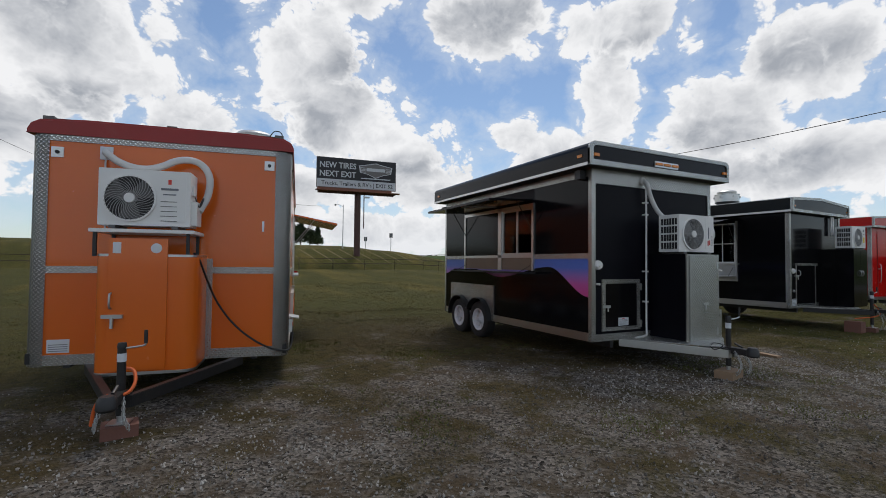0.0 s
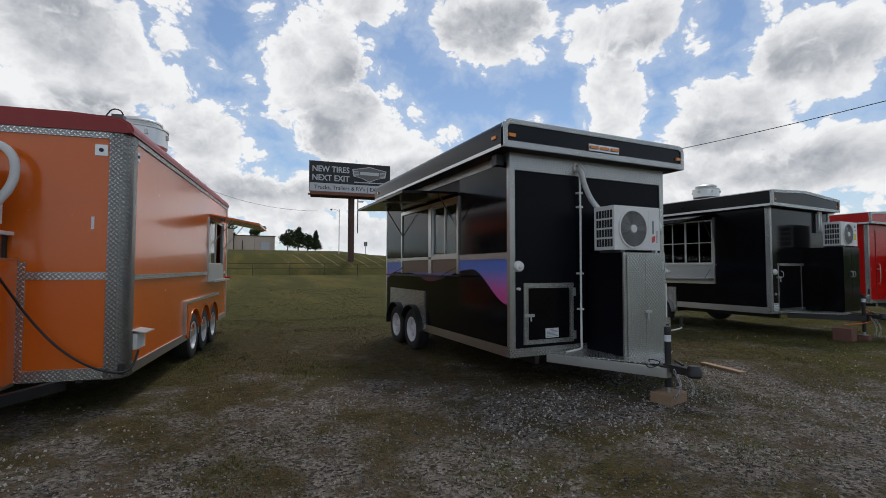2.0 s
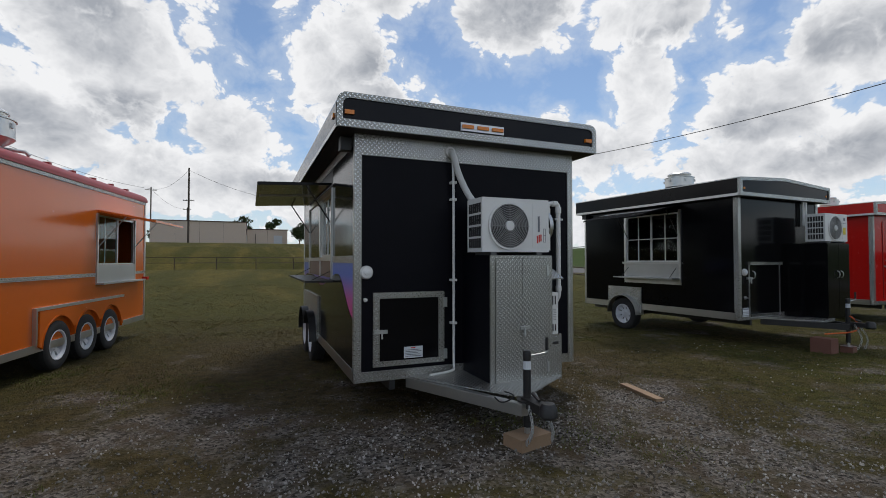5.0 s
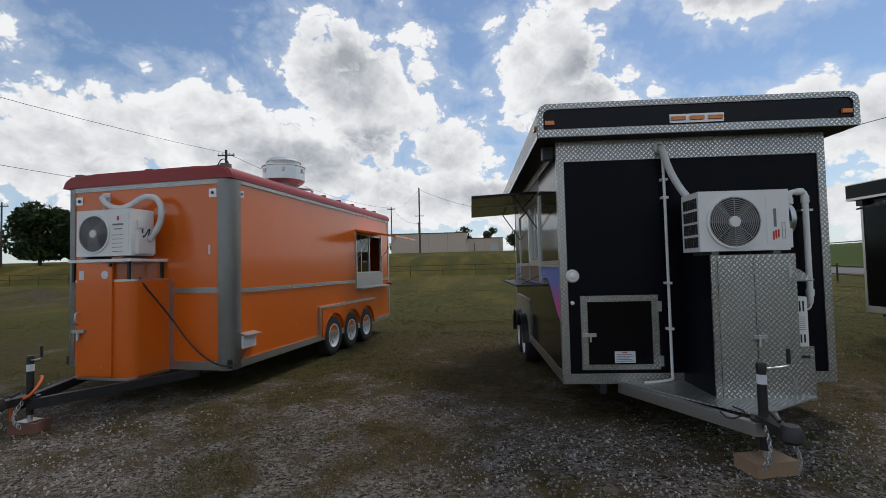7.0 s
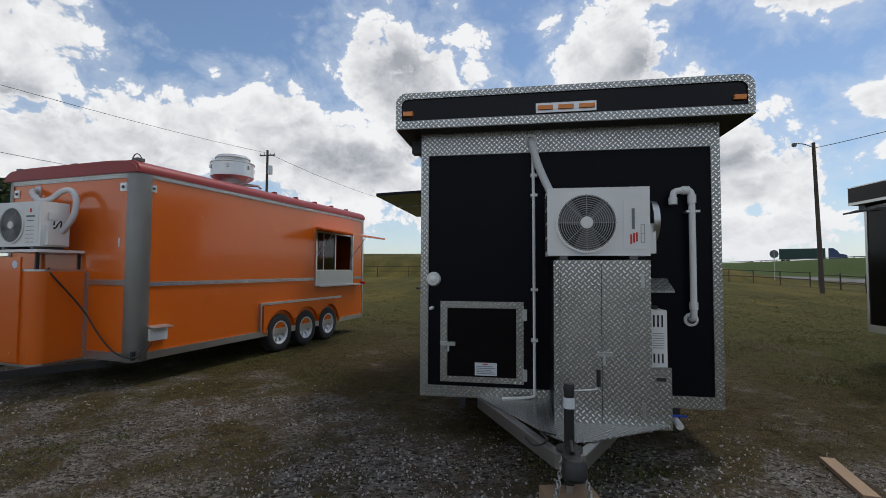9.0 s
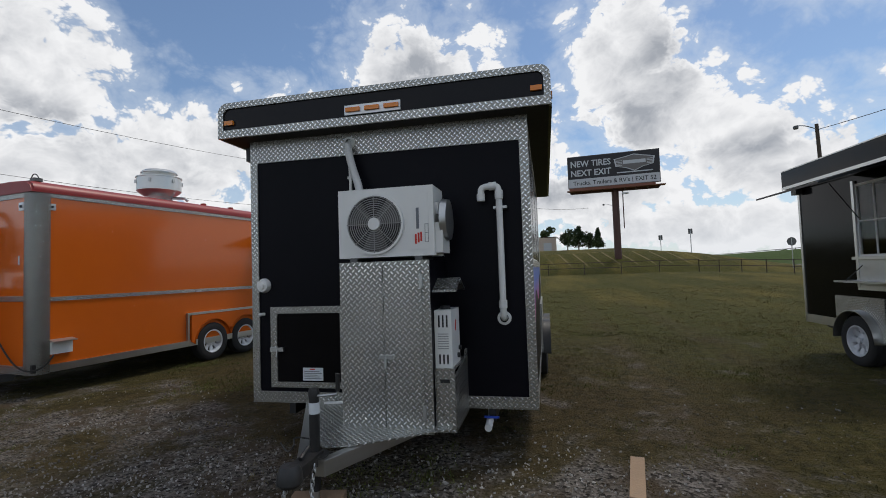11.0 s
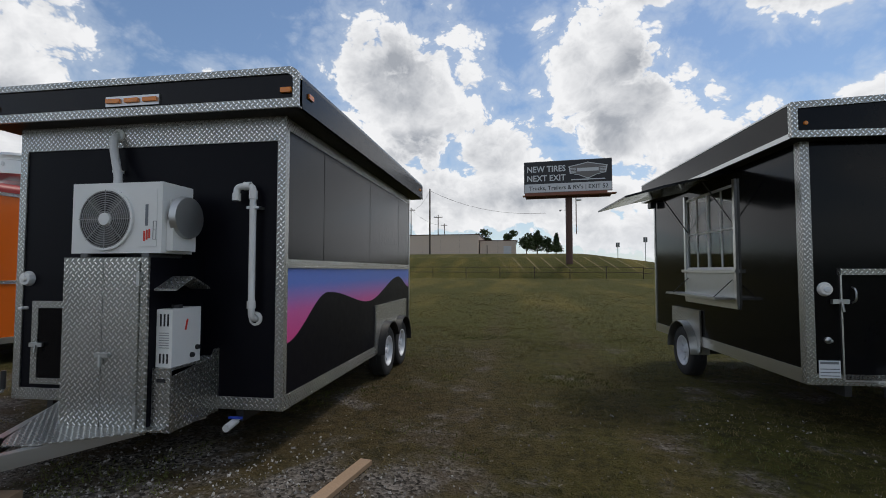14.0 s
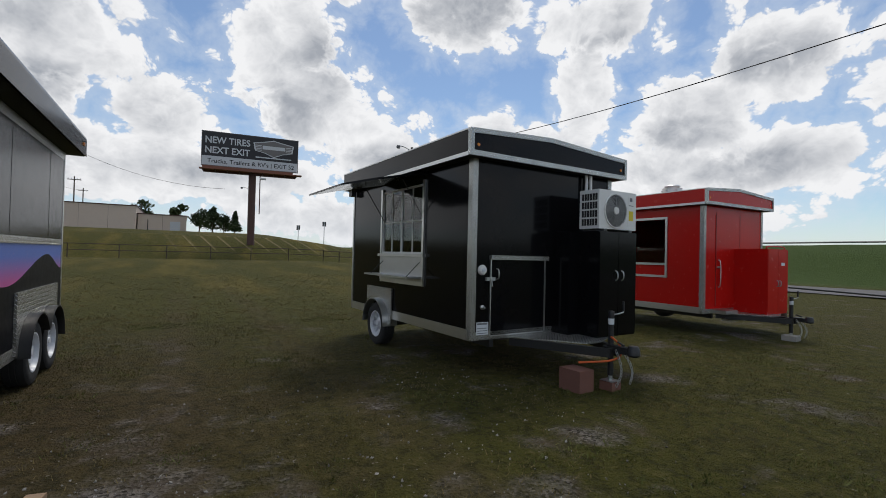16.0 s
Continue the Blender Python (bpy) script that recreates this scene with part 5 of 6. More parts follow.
# ---------------------------------------------------------------- small trailers with a peaked roof box
def small_trailer(m, label, w, length, zb, zr, paint, roof_paint, hole, single_axle, deck_to):
    """Walls with a service opening at x = 0, tread plate edging and a roof box with a low gable front."""
    t = thing("food_trailer", m, label, "trailer", "food trailers on the lot")
    shell(t, w, length, zb, zr, hole, paint)
    o = 0.16
    x0, x1, y0, y1 = -o, w + o, -o, length + o
    top, peak = zr + 0.30, zr + 0.37
    ridge = w * 0.45
    rf = part("roof", prism([(x0, zr), (x1, zr), (x1, top - 0.02), (ridge, peak), (x0, top)], "y", y0 + 0.012, y1), roof_paint, t, "roof box with overhang and low gable")
    part("soffit", box(x0 + 0.02, x1 - 0.02, y0 + 0.02, y1 - 0.02, zr - 0.012, zr - 0.002), SOFFIT, rf)
    for za, zc, zd in ((zr - 0.012, zr - 0.012, zr - 0.012),):
        part("roof_trim", box(x0 - 0.004, x1 + 0.004, y0 - 0.004, y0 + 0.012, zr - 0.012, zr + 0.05), PLATE, rf, "bright tread plate edging")
    part("roof_trim", prism([(x0 - 0.004, top - 0.05), (ridge, peak - 0.05), (x1 + 0.004, top - 0.07), (x1 + 0.004, top - 0.01), (ridge, peak + 0.01), (x0 - 0.004, top + 0.01)], "y", y0 - 0.004, y0 + 0.04), PLATE, rf, "bright tread plate edging")
    for x in (x0 - 0.004, x1 - 0.045):
        part("roof_trim", box(x, x + 0.05, y0 - 0.006, y0 + 0.012, zr + 0.05, top - 0.04), PLATE, rf)
    part("roof_trim", box(x0 - 0.006, x0, y0, y0 + 0.05, zr - 0.01, top), PLATE, rf)
    part("drip_edge", box(x0 - 0.006, x0, y0 + 0.05, y1, zr - 0.012, zr + 0.035), ALU, rf, "bright drip edge")
    part("top_edge", box(x0 - 0.005, x0 + 0.02, y0 + 0.05, y1, top - 0.005, top + 0.012), ALU, rf)
    for x in (x0 + 0.12, x1 - 0.12):
        part("corner_lamp", lathe([(0.02, 0.0), (0.018, 0.01), (0.0, 0.012)], (x, y0 + 0.012, zr + 0.12), (0, -1, 0), 12), AMBER, rf)
    for x in (0, w):
        part("corner_trim", box(x - 0.065 if x else -0.012, x + 0.012 if x else 0.065, -0.014, 0.05, zb, zr), PLATE, t, bevel=0.003)
    part("corner_trim", box(-0.012, -0.002, 0.05, 0.075, zb, zr), PLATE, t)
    part("rear_corner_trim", box(-0.012, 0.012, length - 0.04, length + 0.012, zb, zr), ALU, t)
    part("bottom_band", box(0.065, w - 0.065, -0.012, 0, zb, zb + 0.10), PLATE, t)
    part("sill_band", box(-0.012, 0, 0.05, length, zb, zb + 0.13), ALU, t, "bright sill trim")
    for x in (0.3, w - 0.36):
        part("chassis_rail", box(x, x + 0.06, 0, length, zb - 0.10, zb), FRAME, t)
    for s, x in ((-1, 0.0), (1, w)):
        for y in single_axle:
            wheel(t, x - s * 0.02, y, s)
        lip(t, x - s * 0.12, single_axle, s, ALU, 0.41, 0.26)
        arch(t, x + s * 0.006, single_axle, s, PLATE, 0.96)
    part("axle_beam", box(0.15, w - 0.15, single_axle[0] - 0.05, single_axle[-1] + 0.05, 0.31, 0.39), FRAME, t)
    d0, d1, dy = deck_to
    part("deck", prism([(d0, -0.001), (d1, -0.001), (d1, dy * 0.55), (w / 2 + 0.12, dy), (w / 2 - 0.12, dy)], "z", zb + 0.005, zb + 0.02), PLATE, t, "tread plate front deck")
    tongue(t, w / 2, dy - 0.40, 0.62, 0.0, zb)
    return t


M3 = pose(7.1, 1.1, 0, 0, 0, 3.0)
W3, L3, B3, R3 = 2.55, 3.85, 0.48, 2.71
H3 = (1.18, 2.52, 1.52, 2.53)
t3 = small_trailer(M3, "glossy black food trailer with single axle and open window awning", W3, L3, B3, R3, BLACK, BLACK, H3, (2.58,), (0.55, 2.2, -0.80))
y0, y1, z0, z1 = H3
win = part("sliding_window", box(-0.012, 0.02, y0, y0 + 0.035, z0, z1), WHITE, t3, "white framed sliding window with bars")
for y in ((y0 + y1) / 2 - 0.017, y1 - 0.035):
    part("stile", box(-0.012, 0.02, y, y + 0.035, z0, z1), WHITE, win)
for z in (z0, z1 - 0.03):
    part("sash_rail", box(-0.010, 0.018, y0 + 0.035, y1 - 0.035, z, z + 0.03), WHITE, win)
for y in (y0 + 0.32, y1 - 0.34):
    part("glazing_bar", box(-0.006, 0.012, y, y + 0.018, z0 + 0.03, z1 - 0.03), WHITE, win)
part("glazing_bar", box(-0.007, 0.013, y0 + 0.035, y1 - 0.035, 2.0, 2.018), WHITE, win)
for a, b in ((y0 + 0.035, (y0 + y1) / 2 - 0.017), ((y0 + y1) / 2 + 0.018, y1 - 0.035)):
    p = part("pane", box(0.004, 0.009, a, b, z0 + 0.03, z1 - 0.03), GLASS, win, "clear window pane")
    p.visible_shadow = False
for a, b in ((y0 - 0.05, y0), (y1, y1 + 0.05)):
    part("side_post", box(-0.03, 0.0, a, b, 1.10, z1 + 0.05), ALU, t3, bevel=0.003)
part("counter_panel", box(-0.022, 0.0, y0, y1, 1.12, z0 - 0.04), STEEL, t3, "brushed steel panel under the window")
part("sill", box(-0.06, 0.0, y0 - 0.08, y1 + 0.08, z0 - 0.04, z0), ALU, t3, "aluminium window sill", 0.004)
part("serving_shelf", box(-0.26, -0.024, y0 - 0.02, y1 + 0.16, 1.17, 1.195), STEEL, t3, "narrow steel serving shelf", 0.004)
part("shelf_trim", box(-0.024, -0.004, y0 - 0.05, y1 + 0.05, 1.06, 1.12), ALU, t3)
for y in (y0 + 0.06, y1 - 0.06):
    part("shelf_stay", tube([(-0.02, y, 1.40), (-0.24, y, 1.19)], 0.006, seg=6), FRAME, t3)
aw = part("awning_hatch", prism([(-0.01, 2.66), (-0.01, 2.69), (-0.80, 2.52), (-1.25, 2.40), (-1.25, 2.375), (-0.80, 2.49)], "y", y0 - 0.04, y1 + 0.04), BLACK, t3, "raised black awning hatch", 0.003)
for y in (y0 + 0.03, y1 - 0.03):
    part("gas_strut", tube([(0.0, y, 2.05), (-0.34, y, 2.56)], 0.008, seg=8), FRAME, aw, smooth=True)
part("flood_lamp", box(-0.12, -0.03, L3 - 0.16, L3 - 0.02, 2.58, 2.68), FRAME, t3, "small black flood lamp", 0.008)
# front hatch of the third trailer
door = part("front_door", box(0.30, 1.20, -0.012, 0, 0.53, 1.47), BLACK, t3, "black half door with bright header", 0.003)
part("door_header", box(0.27, 1.25, -0.05, 0, 1.47, 1.525), PLATE, door, "tread plate drip header", 0.004)
part("door_edge", box(0.285, 0.30, -0.016, 0, 0.53, 1.47), ALU, door)
part("door_edge", box(1.20, 1.225, -0.02, 0, 0.53, 1.47), ALU, door)
part("door_edge", box(0.30, 1.20, -0.016, 0, 0.515, 0.53), ALU, door)
part("door_latch", box(0.20, 0.34, -0.045, -0.012, 1.21, 1.25), STEEL, door, "zinc slide latch", 0.004)
part("latch_pin", tube([(0.27, -0.05, 1.23), (0.28, -0.055, 1.14)], 0.012, seg=8), STEEL, door, smooth=True)
part("pull_handle", tube(bend([(0.385, -0.012, 1.36), (0.385, -0.06, 1.34), (0.385, -0.06, 1.24), (0.385, -0.012, 1.22)], 3), 0.009, seg=8), STEEL, door, "chrome pull handle", smooth=True)
inlet = part("shore_inlet", lathe([(0.0, 0.04), (0.05, 0.036), (0.056, 0.024), (0.064, 0.01), (0.064, 0.0)], (0.16, 0, 1.34), (0, -1, 0), 26), PVC, t3, "round white power inlet", smooth=True)
part("inlet_cap", lathe([(0.0, 0.052), (0.024, 0.048), (0.028, 0.034)], (0.16, 0, 1.34), (0, -1, 0), 18), PAPER, inlet, smooth=True)
part("gas_regulator", lathe([(0.03, 0.0), (0.03, 0.02), (0.012, 0.03), (0.012, 0.06), (0.0, 0.062)], (0.17, 0, 0.88), (0, -1, 0), 14), STEEL, t3, "small brass gas fitting", smooth=True)
part("label", box(0.085, 0.265, -0.014, -0.010, 0.545, 0.70), PAPER, t3, "white data label")
for i in range(3):
    part("print_line", box(0.095, 0.255, -0.016, -0.014, 0.56 + 0.03 * i, 0.568 + 0.03 * i), INK, t3)
part("print_line", box(0.095, 0.25, -0.016, -0.014, 0.668, 0.69), INK, t3)
lock = part("gas_locker", box(1.55, 2.31, -0.62, -0.001, B3 + 0.022, 1.87), BLACK, t3, "tall black gas locker", 0.01)
for a, b, hx in ((1.56, 1.925, 1.87), (1.935, 2.30, 1.99)):
    d = part("locker_door", box(a, b, -0.635, -0.62, 0.53, 1.86), BLACK, lock, bevel=0.003)
    part("pull_handle", tube(bend([(hx, -0.635, 1.36), (hx, -0.675, 1.34), (hx, -0.675, 1.25), (hx, -0.635, 1.23)], 3), 0.008, seg=8), STEEL, d, "chrome pull handle", smooth=True)
part("locker_back", box(1.36, 1.55, -0.30, -0.001, B3 + 0.022, 1.86), BLACK, t3, bevel=0.006)
marks = [(0.60, 0.16, 0.09, 0.13, YELLOW), (0.62, 0.42, 0.05, 0.05, INK), (0.60, 0.36, 0.09, 0.01, INK)]
air_conditioner(t3, 1.57, 1.875, -0.60, 0.76, 0.54, 0.32, 1.89, 0.215, False, GUARD, marks)
for x in (1.95, 2.04):
    part("unit_pipe", tube([(x, -0.06, 2.22), (x, -0.06, R3)], 0.022, seg=10), PVC, t3, "white service pipe", smooth=True)
upblast_fan(t3, 1.1, 2.0, R3 + 0.33, 0.75)
part("jack_cord", tube(bend([(1.2, -1.1, 0.62), (1.32, -1.15, 0.52), (1.25, -1.2, 0.36), (0.95, -0.85, 0.30)], 3), 0.012, seg=8), CORD, t3, "orange wiring cord", smooth=True)
p = M3 @ Vector((W3 / 2, -1.04, 0))
timber_block(p.x, p.y, 6, 0.17, 0.17, 0.11, REDBLOCK, "reddish timber block under the jack")
p = M3 @ Vector((W3 / 2 - 0.37, -0.86, 0))
timber_block(p.x, p.y, 4, 0.24, 0.30, 0.26, REDBLOCK, "stacked reddish timber block on the grass")

M4 = pose(13.3, 2.0, 0, 0, 0, 0)
W4, L4, B4, R4 = 2.22, 3.7, 0.44, 2.68
H4 = (0.85, 2.1, 1.46, 2.42)
t4 = small_trailer(M4, "red food trailer with bright trim and front locker", W4, L4, B4, R4, RED, RED, H4, (2.4,), (0.45, 2.1, -0.85))
y0, y1, z0, z1 = H4
for a, b, c, d in ((y0 - 0.05, y0, 1.14, z1 + 0.05), (y1, y1 + 0.05, 1.14, z1 + 0.05), (y0, y1, z1, z1 + 0.05), (y0, y1, z0 - 0.05, z0), (y0, y1, 1.14, 1.19)):
    part("hatch_frame", box(-0.022, 0.0, a, b, c, d), ALU, t4, "aluminium hatch frame", 0.003)
p = part("pane", box(0.015, 0.02, y0, y1, z0, z1), GLASS, t4, "dark window pane")
p.visible_shadow = False
for x in (0.42, 1.30):
    part("door_edge", box(x, x + 0.016, -0.014, 0, 0.60, 2.52), REDROOF, t4)
door = part("front_door", box(0.44, 1.30, -0.010, 0, 0.60, 2.52), RED, t4, "tall red front door", 0.003)
part("grab_handle", tube(bend([(0.52, -0.01, 1.55), (0.52, -0.06, 1.53), (0.52, -0.06, 1.0), (0.52, -0.01, 0.98)], 3), 0.011, seg=8), STEEL, door, "long chrome grab handle", smooth=True)
part("door_latch", box(0.46, 0.56, -0.04, -0.01, 1.38, 1.42), STEEL, door)
lock = part("gas_locker", box(1.10, 1.90, -0.66, -0.001, B4 + 0.022, 1.80), RED, t4, "red gas locker on the deck", 0.01)
for a, b, hx in ((1.11, 1.495, 1.45), (1.505, 1.89, 1.55)):
    d = part("locker_door", box(a, b, -0.675, -0.66, 0.52, 1.78), RED, lock, bevel=0.003)
    part("pull_handle", tube(bend([(hx, -0.675, 1.15), (hx, -0.71, 1.14), (hx, -0.71, 1.04), (hx, -0.675, 1.03)], 2), 0.01, seg=8), STEEL, d, "chrome pull handle")
part("label", box(1.62, 1.75, -0.68, -0.675, 1.46, 1.52), PAPER, lock, "small white label")
part("locker_rail", tube(bend([(1.14, -0.62, 1.795), (1.14, -0.62, 1.86), (1.86, -0.62, 1.86), (1.86, -0.62, 1.795)], 2), 0.014, seg=8), RED, lock)
part("entry_step", box(0.20, 0.62, -0.35, -0.02, B4 + 0.02, B4 + 0.10), ALU, t4, "bright entry step", 0.005)
part("floor_plank", box(0.5, 1.3, -0.3, -0.1, 0.30, 0.33), ALU, t4, "pull-out step under the deck")
p = M4 @ Vector((W4 / 2, -1.09, 0))
timber_block(p.x, p.y, 6, 0.26, 0.24, 0.11, CONCRETE, "grey concrete block under the jack")
upblast_fan(t4, 1.3, 1.6, R4 + 0.33, 0.55)

# ---------------------------------------------------------------- things on the grass
pl = part("plank", box(-0.05, 0.05, -0.34, 0.34, 0, 0.035), TIMBER, bevel=0.004)
pl.matrix_world = pose(3.27, -0.38, height(3.27, -0.38) + 0.005, 0, 0, -10)
tagged(pl, "weathered brown timber plank lying on the grass", "plank")


# ---------------------------------------------------------------- fences
def fence(points, label, post_r, rails, tall, gap, mat=RUST):
    f = thing("pipe_fence", pose(points[0][0], points[0][1], height(*points[0])), label, "fence")
    base = f.matrix_world.inverted()
    for (ax, ay), (bx, by) in zip(points, points[1:]):
        n = max(1, round(math.hypot(bx - ax, by - ay) / gap))
        spots = [(ax + (bx - ax) * i / n, ay + (by - ay) * i / n) for i in range(n + 1)]
        for i, (x, y) in enumerate(spots):
            z = height(x, y)
            part("post", tube([base @ Vector((x, y, z - 0.1)), base @ Vector((x, y, z + tall))], post_r, seg=8), mat, f, smooth=True)
        for k in rails:
            line = [base @ Vector((x, y, height(x, y) + k)) for x, y in spots]
            part("rail", tube(line, post_r * 0.8, seg=6), mat, f, smooth=True)
    return f


fence([(-75, 43), (16.5, 43)], "long rusty pipe fence along the foot of the bank", 0.038, (0.62, 1.12), 1.15, 3.45)
fence([(16.5, 43), (22, 34)], "rusty pipe fence beside the gate", 0.038, (0.55, 1.05), 1.1, 2.3)
fence([(22.6, 34), (18.2, 6)], "dark rail fence along the frontage road", 0.05, (0.45, 0.95), 1.1, 3.0)
f = thing("timber_fence", pose(17.0, 2.2, 0), "weathered timber post with two rails and a cable", "fence")
part("post", tube([(0, 0, -0.1), (0, 0, 1.38)], 0.065, seg=12), POLE, f, "thick round timber post", smooth=True)
for z in (0.5, 1.05):
    part("rail", tube([(0, 0.05, z), (1.2, 3.75, z)], 0.05, seg=8), POLE, f, smooth=True)
part("cable", tube([(0.08, -0.05, 0.92), (3.0, -3.0, 0.66), (7.0, -7.0, 0.55)], 0.02, seg=6), CABLE, f, "slack steel cable")

# ---------------------------------------------------------------- billboard
BX, BY, BW, BT = 5.45, 48.0, 9.2, 13.4
bb = thing("billboard", pose(BX + BW / 2, BY - 0.44, height(9.8, 47.6), 0, 0, -5.8), "dark roadside billboard on a single brown steel pole", "billboard")
h0 = height(9.8, 47.6)
z1, z0 = BT - h0, BT - h0 - 3.45
hw = BW / 2
part("panel", box(-hw, hw, 0, 0.25, z0, z1), BBGREY, bb, "billboard panel")
part("face", box(-hw + 0.06, hw - 0.06, -0.02, 0, z0 + 0.98, z1 - 0.06), BBDARK, bb, "black printed vinyl face")
part("strip", box(-hw + 0.06, hw - 0.06, -0.022, 0, z0 + 0.06, z0 + 0.976), BBWHITE, bb, "pale strip with dark lettering")
lettering("lettering", "NEW TIRES", 0.92, Matrix.Translation((-hw + 0.35, -0.03, z0 + 2.28)), BBWHITE, bb, 4.1, 0.02)
lettering("lettering", "NEXT EXIT", 0.92, Matrix.Translation((-hw + 0.35, -0.03, z0 + 1.28)), BBWHITE, bb, 4.1, 0.02)
lettering("lettering", "Trucks, Trailers & RV's | EXIT 52", 0.62, Matrix.Translation((-hw + 0.55, -0.03, z0 + 0.30)), BBDARK, bb, BW - 0.95, 0.006)
cx, cz = 2.15, z0 + 2.2
out = [(-2.0, 0.55), (-0.9, 0.75), (0, 0.95), (0.9, 0.75), (2.0, 0.55), (1.85, -0.25), (0.9, -0.45), (0, -0.85), (-0.9, -0.45), (-1.85, -0.25)]
part("emblem", prism([(cx + x, cz + z) for x, z in out], "y", -0.035, -0.02), BBWHITE, bb, "plain winged emblem outline")
part("emblem_field", prism([(cx + x * 0.93, cz + z * 0.9) for x, z in out], "y", -0.045, -0.035), BBGREY, bb)
part("emblem_bar", box(cx - 1.1, cx + 1.1, -0.055, -0.045, cz - 0.05, cz + 0.32), BBWHITE, bb)
part("emblem_bar", box(cx - 1.75, cx + 1.75, -0.055, -0.045, cz - 0.98, cz - 0.86), BBWHITE, bb)
for s in (-1, 1):
    for i in range(4):
        part("emblem_bar", box(cx + s * 1.5 - 0.3, cx + s * 1.5 + 0.3, -0.055, -0.045, cz - 0.2 + 0.16 * i, cz - 0.14 + 0.16 * i), BBWHITE, bb)
part("catwalk", box(-hw - 0.1, hw + 0.35, -0.75, 0.1, z0 - 0.42, z0 - 0.34), CATWALK, bb, "rusty service catwalk")
part("apron", box(-hw + 0.1, hw - 0.5, 0.0, 0.12, z0 - 0.36, z0), CATWALK, bb, "brown apron under the panel")
for i in range(9):
    x = -hw + 0.2 + i * (BW - 0.4) / 8
    part("bracket", box(x - 0.04, x + 0.04, -0.7, 0.3, z0 - 0.55, z0 - 0.42), BROWN, bb)
part("cross_beam", box(-hw + 0.2, hw - 0.2, 0.25, 0.55, z0 - 0.6, z0 - 0.3), BROWN, bb)
part("pole", tube([(0.15, 0.45, -0.3), (0.15, 0.45, z0 + 0.4)], 0.36, seg=20), BROWN, bb, "brown steel pole", smooth=True)
part("ladder", box(0.85, 0.95, 0.4, 0.5, 3.2, z0 - 0.4), BROWN, bb)
part("lamp_basket", box(0.85, 1.45, -0.2, 0.2, z0 - 1.0, z0 - 0.85), STEEL, bb, "small lamp platform")


# ---------------------------------------------------------------- warehouse on the bank
def warehouse(x0, x1, y, tall, depth, label, ribs):
    z = height((x0 + x1) / 2, y) - 0.3
    t = thing("warehouse", pose(x0, y, z), label, "building")
    w_ = x1 - x0
    n = max(1, round(w_ / 3.2))
    for i in range(n):
        part("wall_panel", box(i * w_ / n + 0.015, (i + 1) * w_ / n - 0.015, 0, depth, 0, tall - 0.12), BEIGE, t)
    part("wall_core", box(0.05, w_ - 0.05, 0.06, depth - 0.05, 0, tall - 0.15), FRAME, t)
    part("roof_edge", box(-0.1, w_ + 0.1, -0.1, depth + 0.1, tall - 0.12, tall), BROWN, t, "dark roof edge")
    return t


warehouse(-14.5, -1.6, 74, 3.75, 16, "long beige metal warehouse with dark roof edge", 5)
b2 = warehouse(-1.5, 4.6, 75, 2.75, 12, "low beige annex with a pale door", 3)
part("roller_door", box(4.0, 5.3, -0.06, 0.0, 0.3, 1.75), BBWHITE, b2, "pale roller door")
part("downpipe", box(1.2, 1.3, -0.1, 0.0, 0.3, 1.9), FRAME, b2)


# ---------------------------------------------------------------- poles and wires
def utility_pole(x, y, tall, r, label, arm=0.0, lamp=False, lean=0.0, drum=False):
    z = height(x, y)
    t = thing("utility_pole" if not lamp else "street_lamp", pose(x, y, z, 0, lean, 0), label, "pole" if not lamp else "street lamp")
    part("pole", tube([(0, 0, -0.4), (0, 0, tall)], r, seg=10, r1=r * 0.7), POLE if not (lamp and r < 0.09) else STEEL, t, smooth=True)
    if arm:
        part("crossarm", box(-arm, arm, -0.05, 0.05, tall - 0.6, tall - 0.48), POLE, t)
        for k in (-0.9, -0.4, 0.4, 0.9):
            part("insulator", tube([(k * arm, 0, tall - 0.48), (k * arm, 0, tall - 0.3)], 0.05, seg=8), STEEL, t)
    if lamp:
        head = part("lamp_arm", tube(bend([(0, 0, tall - 0.3), (-0.6, -0.1, tall - 0.05), (-1.1, -0.2, tall - 0.02)], 2), 0.03, seg=8), STEEL, t, smooth=True)
        part("lamp_head", lathe([(0.0, 0.05), (0.10, 0.04), (0.14, -0.04), (0.11, -0.16), (0.0, -0.18)], (-1.15, -0.2, tall - 0.06), (0, 0, 1), 14), GRILLE, t, smooth=True)
    if drum:
        part("transformer", tube([(0.35, 0, tall - 2.6), (0.35, 0, tall - 1.7)], 0.26, seg=12), STEEL, t, smooth=True)
        part("bracket", box(0, 0.4, -0.04, 0.04, tall - 2.0, tall - 1.9), FRAME, t)
    return t


def wire(points, sag, r=0.02):
    b = bmesh.new()
    for p, q in zip(points, points[1:]):
        p, q = Vector(p), Vector(q)
        tube([p.lerp(q, i / 14) - Vector((0, 0, sag * 4 * (i / 14) * (1 - i / 14))) for i in range(15)], r, b, 5)
    return tagged(part("overhead_wire", b, CABLE), "thin black overhead wire strung between poles", "wire")


